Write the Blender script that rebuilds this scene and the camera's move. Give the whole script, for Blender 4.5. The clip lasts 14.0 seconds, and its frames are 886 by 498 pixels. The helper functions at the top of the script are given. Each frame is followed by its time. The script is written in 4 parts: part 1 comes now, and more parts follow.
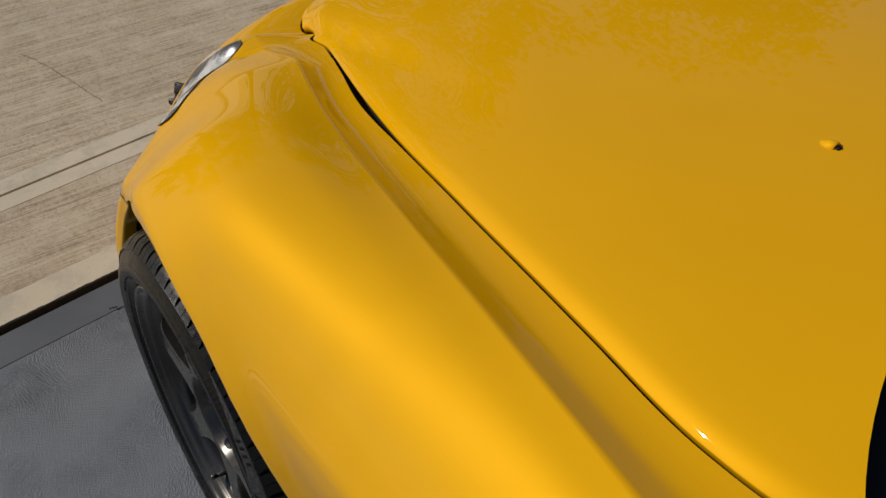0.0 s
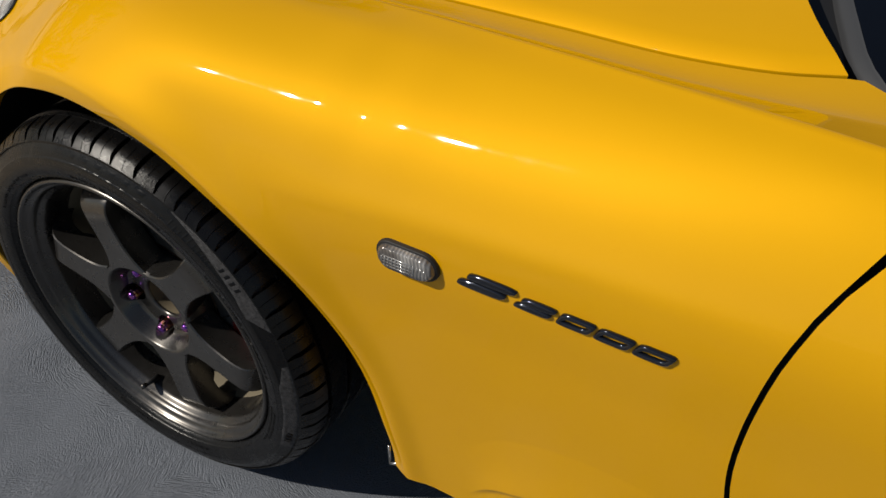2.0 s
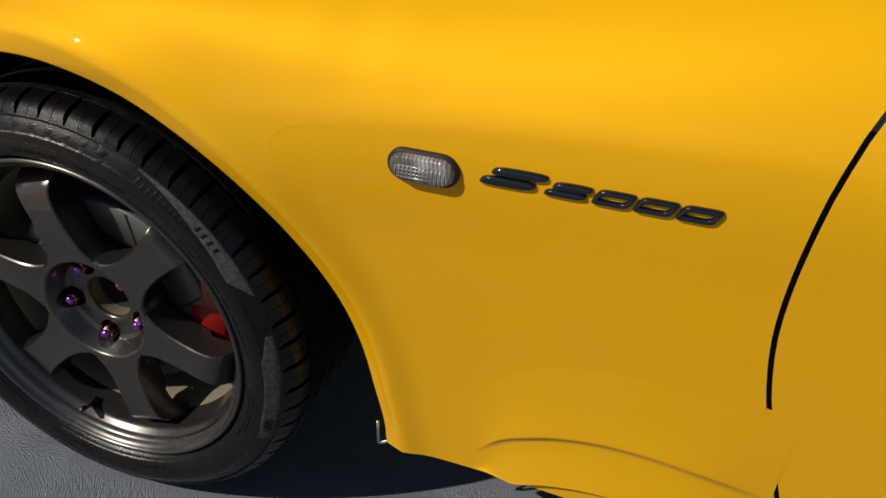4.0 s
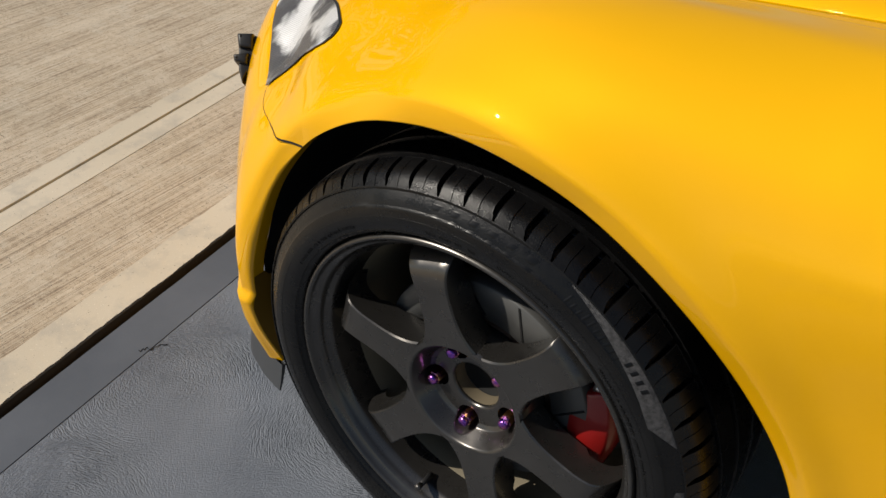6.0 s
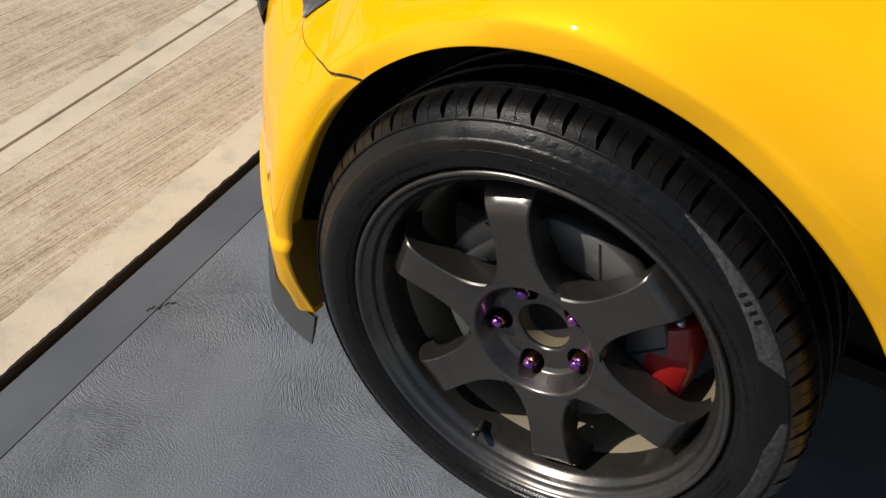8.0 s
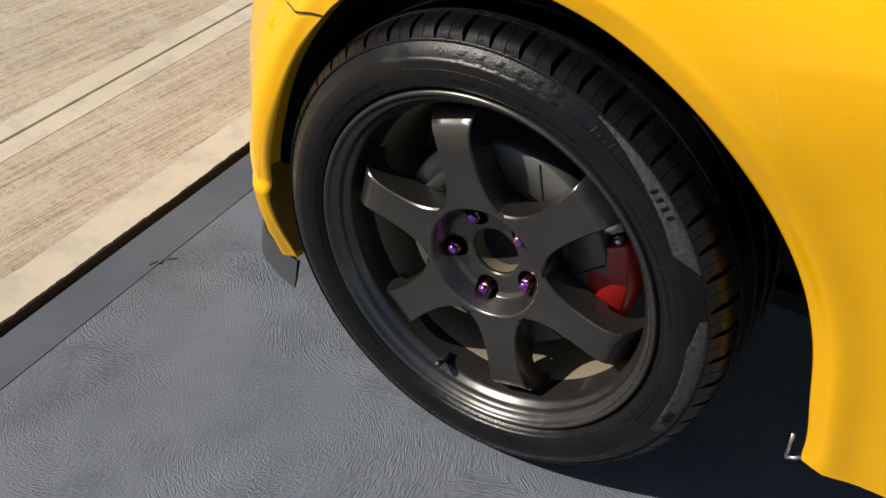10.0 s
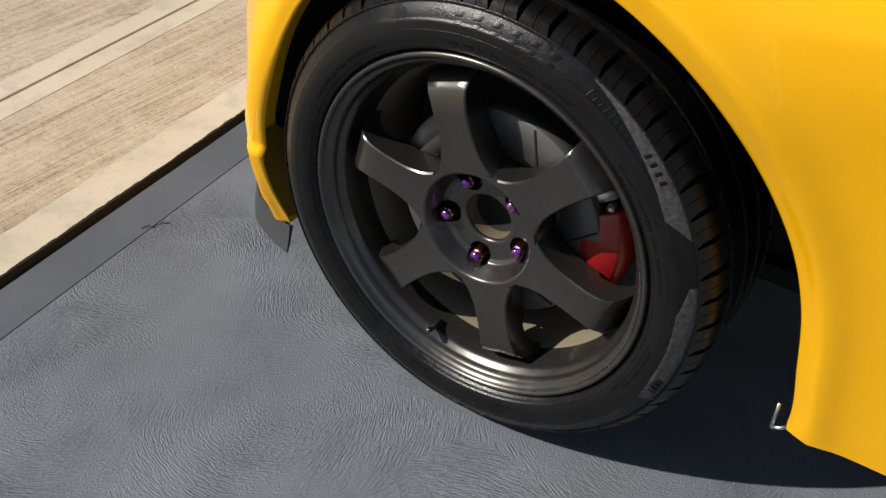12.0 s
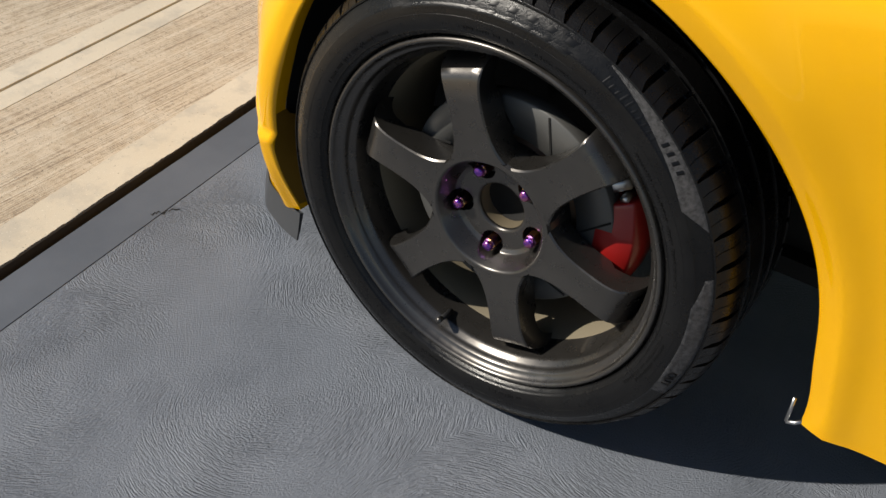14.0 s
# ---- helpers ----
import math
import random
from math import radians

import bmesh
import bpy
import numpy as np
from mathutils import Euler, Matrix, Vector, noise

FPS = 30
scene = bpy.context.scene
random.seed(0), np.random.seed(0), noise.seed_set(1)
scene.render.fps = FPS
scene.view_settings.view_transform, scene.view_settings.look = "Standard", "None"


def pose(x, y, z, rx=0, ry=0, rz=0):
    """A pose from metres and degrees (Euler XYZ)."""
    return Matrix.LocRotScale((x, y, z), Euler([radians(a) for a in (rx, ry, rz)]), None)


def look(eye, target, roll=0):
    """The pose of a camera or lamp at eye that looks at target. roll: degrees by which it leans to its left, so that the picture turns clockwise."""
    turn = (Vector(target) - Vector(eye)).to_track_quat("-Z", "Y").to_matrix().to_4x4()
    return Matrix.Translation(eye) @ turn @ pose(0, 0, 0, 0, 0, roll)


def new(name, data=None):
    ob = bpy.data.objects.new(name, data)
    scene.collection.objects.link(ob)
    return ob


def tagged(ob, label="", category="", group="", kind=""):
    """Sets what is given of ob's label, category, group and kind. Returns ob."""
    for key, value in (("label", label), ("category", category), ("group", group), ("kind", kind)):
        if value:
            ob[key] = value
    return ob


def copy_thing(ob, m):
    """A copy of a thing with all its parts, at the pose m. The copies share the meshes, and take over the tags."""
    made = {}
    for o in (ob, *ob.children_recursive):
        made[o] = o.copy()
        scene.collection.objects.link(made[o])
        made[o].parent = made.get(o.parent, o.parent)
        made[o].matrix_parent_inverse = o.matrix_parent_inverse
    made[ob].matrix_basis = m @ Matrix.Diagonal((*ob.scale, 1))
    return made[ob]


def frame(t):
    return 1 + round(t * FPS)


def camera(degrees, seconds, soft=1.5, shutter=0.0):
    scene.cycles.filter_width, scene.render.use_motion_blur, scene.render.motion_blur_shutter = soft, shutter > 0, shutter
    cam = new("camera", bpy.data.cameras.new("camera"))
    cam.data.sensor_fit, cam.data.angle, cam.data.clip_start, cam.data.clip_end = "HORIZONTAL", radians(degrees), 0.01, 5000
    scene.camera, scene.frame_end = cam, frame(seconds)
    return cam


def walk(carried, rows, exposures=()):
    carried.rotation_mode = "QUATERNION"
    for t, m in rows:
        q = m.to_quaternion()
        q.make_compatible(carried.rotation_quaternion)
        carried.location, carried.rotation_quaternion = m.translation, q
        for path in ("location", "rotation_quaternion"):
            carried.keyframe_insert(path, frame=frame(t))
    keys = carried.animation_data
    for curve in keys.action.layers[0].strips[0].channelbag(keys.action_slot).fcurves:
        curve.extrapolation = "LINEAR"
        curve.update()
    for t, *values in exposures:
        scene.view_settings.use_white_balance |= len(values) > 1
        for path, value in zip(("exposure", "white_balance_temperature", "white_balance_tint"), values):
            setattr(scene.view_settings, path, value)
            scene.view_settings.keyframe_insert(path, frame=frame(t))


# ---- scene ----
cam = camera(52.45, 14.0, soft=1.5)
PATH = [
    (0, (0.9036, -0.1857, 1.4352), (-0.3242, 0.6742, 0.1113), 0.14),
    (0.5, (0.9008, -0.2173, 1.4230), (-0.3274, 0.6038, 0.0750), 1.33),
    (1, (0.8366, -0.3038, 1.4063), (-0.2667, 0.6483, 0.0365), 2.43),
    (1.5, (0.7856, -0.4417, 1.3218), (-0.0750, 0.7273, -0.0540), 2.11),
    (2, (0.8540, -0.5576, 1.2828), (0.0889, 0.7233, -0.0490), 0.72),
    (2.2, (0.8848, -0.6014, 1.2749), (0.1366, 0.7144, -0.0323), 0.42),
    (4.3, (0.7024, -0.7546, 1.0946), (0.1764, 0.8273, -0.0103), 3.08),
    (4.5, (0.6740, -0.7797, 1.0948), (0.0690, 0.7929, 0.0174), 3.71),
    (5, (0.6423, -0.7308, 1.1070), (-0.1521, 0.6968, -0.0467), 2.48),
    (5.5, (0.5743, -0.6350, 1.1269), (-0.3479, 0.6845, -0.0599), 1.66),
    (6, (0.4170, -0.6210, 1.1306), (0.0505, -0.1000, 0.6465), 1.73),
    (6.5, (0.3127, -0.6166, 1.1098), (-0.0545, -0.1160, 0.6053), 1.10),
    (7, (0.2653, -0.5626, 1.0827), (-0.0958, -0.0685, 0.5675), 1.97),
    (7.5, (0.2374, -0.6338, 1.0926), (-0.0889, -0.1079, 0.5857), 3.61),
    (8, (0.2628, -0.6923, 1.0750), (-0.0335, -0.1523, 0.5644), 3.91),
    (8.2, (0.2791, -0.6844, 1.0778), (-0.0218, -0.1494, 0.5648), 3.47),
    (10.3, (0.4480, -0.7528, 1.0143), (0.0998, -0.2188, 0.5311), 1.61),
    (10.5, (0.4482, -0.7527, 1.0151), (0.1039, -0.2159, 0.5321), 1.63),
    (11, (0.4519, -0.7541, 1.0113), (0.1064, -0.2240, 0.5218), 2.00),
    (11.5, (0.4489, -0.7575, 1.0056), (0.1089, -0.2311, 0.5082), 2.48),
    (12, (0.4515, -0.7618, 0.9986), (0.1146, -0.2326, 0.5021), 3.33),
    (12.5, (0.4494, -0.7561, 1.0007), (0.1161, -0.2291, 0.4995), 3.14),
    (13, (0.4490, -0.7540, 0.9974), (0.1164, -0.2279, 0.4947), 3.33),
    (13.5, (0.4445, -0.7549, 0.9953), (0.1114, -0.2301, 0.4916), 3.76),
    (14, (0.4444, -0.7557, 0.9885), (0.1040, -0.2355, 0.4851), 3.46),
]
walk(cam, [(t, look(eye, target, roll)) for t, eye, target, roll in PATH],
     [(0, -0.66), (1.0, -0.67), (1.5, -0.66), (2, -0.48), (2.5, -0.42), (4.5, -0.3), (5.5, -0.14), (6, -0.06), (7, 0.08), (10.5, 0.2), (14, 0.24)])

# ---- daylight ----
SUN_TO = Vector((-0.85, -0.81, 1.0)).normalized()
elev = math.asin(SUN_TO.z)
world = bpy.data.worlds.new("sky")
scene.world = world
world.use_nodes = True
wn = world.node_tree.nodes
sky = wn.new("ShaderNodeTexSky")
sky.sky_type = "NISHITA"
sky.sun_disc = False
sky.sun_elevation = elev
sky.sun_rotation = math.atan2(SUN_TO.x, SUN_TO.y)
sky.dust_density = 0.4
wn["Background"].inputs["Strength"].default_value = 0.055
world.node_tree.links.new(sky.outputs[0], wn["Background"].inputs[0])
sun = new("sun", bpy.data.lights.new("sun", "SUN"))
sun.data.energy = 4.75
sun.data.angle = radians(0.53)
sun.data.color = (1.0, 0.93, 0.82)
sun.matrix_world = look(SUN_TO * 30, (0, 0, 0))

# ---- materials ----
def material(name, base=(0.5, 0.5, 0.5), rough=0.5, metal=0.0, coat=0.0, spec=0.5):
    m = bpy.data.materials.new(name)
    m.use_nodes = True
    b = m.node_tree.nodes["Principled BSDF"]
    b.inputs["Base Color"].default_value = (*base, 1)
    b.inputs["Roughness"].default_value = rough
    b.inputs["Metallic"].default_value = metal
    b.inputs["Coat Weight"].default_value = coat
    b.inputs["Coat Roughness"].default_value = 0.02
    b.inputs["Specular IOR Level"].default_value = spec
    return m


class Nodes:
    """Short calls for the nodes of one material."""

    def __init__(self, m):
        self.t = m.node_tree
        self.b = self.t.nodes["Principled BSDF"]

    def add(self, kind, **values):
        n = self.t.nodes.new(kind)
        for key, value in values.items():
            n.inputs[key.replace("_", " ")].default_value = value
        return n

    def link(self, a, b):
        self.t.links.new(a, b)

    def coords(self, scale=(1, 1, 1), turn=0.0):
        c = self.t.nodes.new("ShaderNodeTexCoord")
        p = self.t.nodes.new("ShaderNodeMapping")
        p.inputs["Scale"].default_value = scale
        p.inputs["Rotation"].default_value = (0, 0, turn)
        self.link(c.outputs["Object"], p.inputs[0])
        return p.outputs[0]

    def noise(self, vec, scale, detail=4.0, rough=0.6, warp=0.0):
        n = self.add("ShaderNodeTexNoise", Scale=scale, Detail=detail, Roughness=rough, Distortion=warp)
        self.link(vec, n.inputs["Vector"])
        return n.outputs["Fac"]

    def ramp(self, fac, *stops):
        n = self.t.nodes.new("ShaderNodeValToRGB")
        e = n.color_ramp.elements
        while len(e) < len(stops):
            e.new(0.5)
        for el, (pos, col) in zip(e, stops):
            el.position = pos
            el.color = (*col, 1) if len(col) == 3 else col
        self.link(fac, n.inputs[0])
        return n.outputs[0]

    def mix(self, fac, a, b, mode="MIX"):
        n = self.t.nodes.new("ShaderNodeMixRGB")
        n.blend_type = mode
        for value, socket in ((fac, n.inputs[0]), (a, n.inputs[1]), (b, n.inputs[2])):
            if isinstance(value, (int, float)):
                socket.default_value = value
            elif isinstance(value, tuple):
                socket.default_value = (*value, 1)
            else:
                self.link(value, socket)
        return n.outputs[0]

    def math(self, op, a, b=0.0):
        n = self.t.nodes.new("ShaderNodeMath")
        n.operation = op
        for value, socket in ((a, n.inputs[0]), (b, n.inputs[1])):
            if isinstance(value, (int, float)):
                socket.default_value = value
            else:
                self.link(value, socket)
        return n.outputs[0]

    def bump(self, height, strength=0.3, distance=0.01, after=None):
        n = self.t.nodes.new("ShaderNodeBump")
        n.inputs["Strength"].default_value = strength
        n.inputs["Distance"].default_value = distance
        self.link(height, n.inputs["Height"])
        if after:
            self.link(after, n.inputs["Normal"])
        self.link(n.outputs[0], self.b.inputs["Normal"])
        return n.outputs[0]

    def put(self, socket, out):
        self.link(out, self.b.inputs[socket])


def yellow_paint():
    m = material("yellow_car_paint", (0.80, 0.41, 0.002), 0.5, 0.08, 0.85, 0.0)
    n = Nodes(m)
    v = n.coords()
    n.put("Base Color", n.ramp(n.noise(v, 3.0, 3), (0.3, (0.80, 0.405, 0.0015)), (0.7, (0.83, 0.425, 0.002))))
    n.put("Coat Roughness", n.ramp(n.noise(v, 40.0, 4), (0.35, (0.010,) * 3), (0.75, (0.03,) * 3)))
    return m


def concrete(name, broom):
    """Weathered concrete; broomed across the joint's direction or trowelled smooth."""
    m = material(name, (0.4, 0.34, 0.27), 0.9, spec=0.3)
    n = Nodes(m)
    turn = 0.118
    v = n.coords()
    big = n.noise(v, 1.7, 5)
    mid = n.noise(v, 14.0, 6, 0.65)
    fine = n.noise(v, 420.0, 3, 0.7)
    if broom:
        col = n.ramp(big, (0.30, (0.46, 0.385, 0.285)), (0.52, (0.55, 0.45, 0.33)), (0.75, (0.61, 0.52, 0.40)))
        streak = n.noise(n.coords((360.0, 3.0, 1.0), turn), 1.0, 2, 0.6, 0.0)
        streak = n.math("ADD", n.math("MULTIPLY", streak, 0.72), n.math("MULTIPLY", n.noise(v, 70.0, 4, 0.7), 0.28))
        wide = n.noise(n.coords((38.0, 1.0, 1.0), turn), 1.0, 3)
        worn = n.noise(v, 9.0, 5, 0.7)
        col = n.mix(n.ramp(streak, (0.41, (0.85,) * 3), (0.49, (0.0,) * 3)), col, (0.24, 0.18, 0.125))
        col = n.mix(n.ramp(streak, (0.53, (0.0,) * 3), (0.62, (0.6,) * 3)), col, (0.70, 0.62, 0.50))
        col = n.mix(n.ramp(wide, (0.36, (0.3,) * 3), (0.56, (0.0,) * 3)), col, (0.30, 0.235, 0.165))
        col = n.mix(n.ramp(mid, (0.52, (0.0,) * 3), (0.72, (0.5,) * 3)), col, (0.62, 0.56, 0.46))
        col = n.mix(n.ramp(worn, (0.50, (0.0,) * 3), (0.66, (0.55,) * 3)), col, (0.62, 0.535, 0.42))
        height = n.math("ADD", n.math("MULTIPLY", streak, 1.0), n.math("MULTIPLY", fine, 0.55))
    else:
        col = n.ramp(big, (0.3, (0.53, 0.465, 0.36)), (0.7, (0.62, 0.55, 0.44)))
        col = n.mix(n.ramp(mid, (0.48, (0.0,) * 3), (0.66, (0.6,) * 3)), col, (0.40, 0.365, 0.31))
        height = n.math("ADD", n.math("MULTIPLY", mid, 0.8), n.math("MULTIPLY", fine, 0.35))
    speck = n.noise(v, 170.0, 3, 0.7)
    col = n.mix(n.ramp(speck, (0.60 if broom else 0.66, (0.0,) * 3), (0.67 if broom else 0.73, (0.8,) * 3)), col, (0.14, 0.115, 0.09))
    pale = n.noise(v, 230.0, 2)
    col = n.mix(n.ramp(pale, (0.66, (0.0,) * 3), (0.73, (0.6,) * 3)), col, (0.75, 0.69, 0.58))
    n.put("Base Color", col)
    n.bump(height, 0.9, 0.003 if broom else 0.0015)
    return m


def rubber_mat(name, swirl):
    m = material(name, (0.07, 0.073, 0.08), 0.5, spec=0.35)
    n = Nodes(m)
    v = n.coords()
    k = 1.52 if swirl else 0.98
    n.put("Base Color", n.ramp(n.noise(v, 2.6, 6), (0.32, (0.084 * k, 0.094 * k, 0.112 * k)), (0.68, (0.128 * k, 0.140 * k, 0.163 * k))))
    n.put("Roughness", n.ramp(n.noise(v, 7.0, 5), (0.3, (0.38,) * 3), (0.7, (0.52,) * 3)))
    if swirl:
        # brush fans: broken arcs round scattered centres, strong here and faint there
        fans = n.t.nodes.new("ShaderNodeTexVoronoi")
        fans.voronoi_dimensions = "2D"
        fans.inputs["Scale"].default_value = 2.9
        warp = n.add("ShaderNodeTexNoise", Scale=4.0, Detail=3.0)
        n.link(v, warp.inputs["Vector"])
        where = n.mix(0.07, v, warp.outputs["Color"], "ADD")
        n.link(where, fans.inputs["Vector"])
        arm = n.t.nodes.new("ShaderNodeVectorMath")
        arm.operation = "SUBTRACT"
        n.link(where, arm.inputs[0])
        n.link(fans.outputs["Position"], arm.inputs[1])
        xyz = n.t.nodes.new("ShaderNodeSeparateXYZ")
        n.link(arm.outputs[0], xyz.inputs[0])
        reach = n.math("SQRT", n.math("ADD", n.math("MULTIPLY", xyz.outputs[0], xyz.outputs[0]), n.math("MULTIPLY", xyz.outputs[1], xyz.outputs[1])))
        turn = n.math("ARCTAN2", xyz.outputs[1], xyz.outputs[0])
        polar = n.t.nodes.new("ShaderNodeCombineXYZ")
        n.link(n.math("MULTIPLY", reach, 470.0), polar.inputs[0])
        n.link(n.math("MULTIPLY", turn, 9.0), polar.inputs[1])
        arcs = n.noise(polar.outputs[0], 1.0, 2, 0.55, 0.2)
        area = n.ramp(n.noise(v, 3.4, 3), (0.42, (0.12,) * 3), (0.58, (1.0,) * 3))
        fine = n.noise(v, 300.0, 3, 0.7)
        arcs = n.math("MULTIPLY", n.math("SUBTRACT", arcs, 0.5), n.ramp(reach, (0.002, (0.0,) * 3), (0.012, (1.0,) * 3)))
        h = n.math("ADD", n.math("MULTIPLY", n.math("MULTIPLY", arcs, area), 1.5), n.math("MULTIPLY", fine, 0.55))
        n.bump(h, 1.0, 0.0036)
    else:
        n.bump(n.noise(v, 180.0, 3), 0.25, 0.0008)
    return m


def tyre_rubber():
    m = material("black_tyre_rubber", (0.004, 0.004, 0.0045), 0.3, spec=0.34)
    n = Nodes(m)
    v = n.coords()
    n.put("Base Color", n.ramp(n.noise(v, 14.0, 5), (0.3, (0.0025, 0.0025, 0.003)), (0.75, (0.0065, 0.0063, 0.0062))))
    n.put("Roughness", n.ramp(n.noise(v, 34.0, 5, 0.7), (0.3, (0.20,) * 3), (0.7, (0.40,) * 3)))
    n.bump(n.math("ADD", n.noise(v, 620.0, 3), n.math("MULTIPLY", n.noise(v, 90.0, 3), 0.6)), 0.45, 0.0007)
    return m


def bronze_rim():
    m = material("dark_bronze_wheel_paint", (0.10, 0.096, 0.092), 0.36, 0.85, 0.3)
    n = Nodes(m)
    v = n.coords()
    n.put("Base Color", n.ramp(n.noise(v, 9.0, 4), (0.3, (0.080, 0.0755, 0.071)), (0.7, (0.104, 0.098, 0.092))))
    n.put("Roughness", n.ramp(n.noise(v, 60.0, 4), (0.3, (0.25,) * 3), (0.7, (0.34,) * 3)))
    n.bump(n.noise(v, 900.0, 2), 0.12, 0.0003)
    return m


M_YELLOW = yellow_paint()
M_BROOM = concrete("broomed_concrete", True)
M_TROWEL = concrete("trowelled_concrete", False)
M_MAT = rubber_mat("swirled_black_rubber", True)
M_STRIP = rubber_mat("smooth_black_rubber", False)
M_TYRE = tyre_rubber()
M_RIM = bronze_rim()
M_BLACK = material("matt_black_plastic", (0.012, 0.012, 0.013), 0.55)
M_GAP = material("dark_gap", (0.004, 0.004, 0.004), 0.9)
M_LINER = material("black_wheel_liner", (0.008, 0.008, 0.008), 0.8)
M_RED = material("red_caliper_paint", (0.27, 0.010, 0.009), 0.35, 0, 0.4)
M_DISC = material("brushed_brake_steel", (0.12, 0.12, 0.117), 0.5, 0.5)
M_RUST = material("rusty_hub_steel", (0.30, 0.19, 0.12), 0.7, 0.3)
M_NUT = material("anodised_lug_nut", (0.30, 0.10, 0.36), 0.25, 1.0)
M_SHANK = material("gold_anodised_metal", (0.72, 0.40, 0.13), 0.25, 1.0)
shank = Nodes(M_SHANK)
shank.put("Base Color", shank.ramp(shank.noise(shank.coords(), 90.0, 2), (0.40, (0.34, 0.12, 0.34)), (0.52, (0.74, 0.36, 0.14)), (0.66, (0.80, 0.52, 0.18))))
nut = Nodes(M_NUT)
nut.put("Base Color", nut.ramp(nut.noise(nut.coords(), 130.0, 2), (0.38, (0.20, 0.08, 0.50)), (0.52, (0.42, 0.12, 0.50)), (0.66, (0.60, 0.22, 0.36))))
M_DUST = material("dusty_rim_metal", (0.17, 0.145, 0.098), 0.7, 0.1)
M_SILVER = material("bare_aluminium", (0.6, 0.6, 0.6), 0.3, 1.0)

# dirt on the slab's edge, with the shade of the gap painted in
M_DIRT_SHADE = material("dark_edge_dirt_and_shade", (0.045, 0.039, 0.033), 0.95)
M_CRACK = material("groove_dirt", (0.12, 0.098, 0.075), 0.95)
groove = Nodes(M_CRACK)
groove.put("Base Color", groove.ramp(groove.noise(groove.coords(), 60.0, 4), (0.35, (0.08, 0.066, 0.05)), (0.65, (0.17, 0.14, 0.105))))

# ---- building helpers ----
def part(name, bm, mat, parent=None, label="", smooth=True):
    """Links a bmesh as one mesh object, under parent."""
    bm.normal_update()
    me = bpy.data.meshes.new(name)
    bm.to_mesh(me)
    bm.free()
    if smooth:
        me.polygons.foreach_set("use_smooth", [True] * len(me.polygons))
    for m in mat if isinstance(mat, (list, tuple)) else (mat,):
        me.materials.append(m)
    ob = new(name, me)
    if parent:
        ob.parent = parent
    if label:
        ob["label"] = label
    return ob


def sharpen(ob, degrees=35):
    """Marks the edges sharper than that, so that smooth shading stops at them."""
    bm = bmesh.new()
    bm.from_mesh(ob.data)
    for e in bm.edges:
        if len(e.link_faces) == 2 and e.calc_face_angle(0) > radians(degrees):
            e.smooth = False
    bm.to_mesh(ob.data)
    bm.free()
    return ob


def grid(f, nu, nv, close_u=False, bm=None):
    """A sheet of quads through f(i, j)."""
    bm = bm or bmesh.new()
    vs = [[bm.verts.new(f(i, j)) for j in range(nv)] for i in range(nu)]
    for i in range(nu if close_u else nu - 1):
        for j in range(nv - 1):
            a, b = vs[i], vs[(i + 1) % nu]
            bm.faces.new((a[j], b[j], b[j + 1], a[j + 1]))
    return bm


def lathe(profile, n, bm=None, turn=0.0):
    """Turns (radius, y) round the y axis."""
    def f(i, j):
        a = turn + 2 * math.pi * i / n
        r, y = profile[j]
        return (r * math.cos(a), y, r * math.sin(a))
    return grid(f, n, len(profile), True, bm)


def box(bm, lo, hi, m=Matrix()):
    vs = [bm.verts.new(m @ Vector((x, y, z))) for x in (lo[0], hi[0]) for y in (lo[1], hi[1]) for z in (lo[2], hi[2])]
    for q in ((0, 1, 3, 2), (4, 6, 7, 5), (0, 4, 5, 1), (2, 3, 7, 6), (0, 2, 6, 4), (1, 5, 7, 3)):
        bm.faces.new([vs[k] for k in q])
    return bm


def prism(bm, outline, lo, hi, m=Matrix()):
    """Fills an outline of (x, z) between y = lo and y = hi."""
    a = [bm.verts.new(m @ Vector((x, lo, z))) for x, z in outline]
    b = [bm.verts.new(m @ Vector((x, hi, z))) for x, z in outline]
    bm.faces.new(a)
    bm.faces.new(b[::-1])
    for i in range(len(a)):
        j = (i + 1) % len(a)
        bm.faces.new((a[j], a[i], b[i], b[j]))
    return bm


def bevel(bm, width, segments=2, angle=30):
    es = [e for e in bm.edges if len(e.link_faces) == 2 and e.calc_face_angle(0) > radians(angle)]
    bmesh.ops.bevel(bm, geom=es, offset=width, segments=segments, affect="EDGES", profile=0.6)
    return bm


def spline(keys):
    """A smooth function through (x, value) keys, straight outside them."""
    xs = np.array([k[0] for k in keys], float)
    ys = np.array([k[1] for k in keys], float)
    ms = np.gradient(ys, xs)

    def f(x):
        if x <= xs[0]:
            return float(ys[0] + ms[0] * (x - xs[0]))
        if x >= xs[-1]:
            return float(ys[-1] + ms[-1] * (x - xs[-1]))
        k = int(np.searchsorted(xs, x)) - 1
        h = xs[k + 1] - xs[k]
        t = (x - xs[k]) / h
        return float((2 * t**3 - 3 * t**2 + 1) * ys[k] + (t**3 - 2 * t**2 + t) * h * ms[k] + (3 * t**2 - 2 * t**3) * ys[k + 1] + (t**3 - t**2) * h * ms[k + 1])
    return f


def smooth_step(a, b, x):
    t = min(1.0, max(0.0, (x - a) / (b - a)))
    return t * t * (3 - 2 * t)

# ---- ground ----
SKEW = -0.1185          # the slab's edge runs x = offset + SKEW * y
EDGE, SEAM, JOINT = -0.774, -0.673, -1.236
SLAB = 0.014


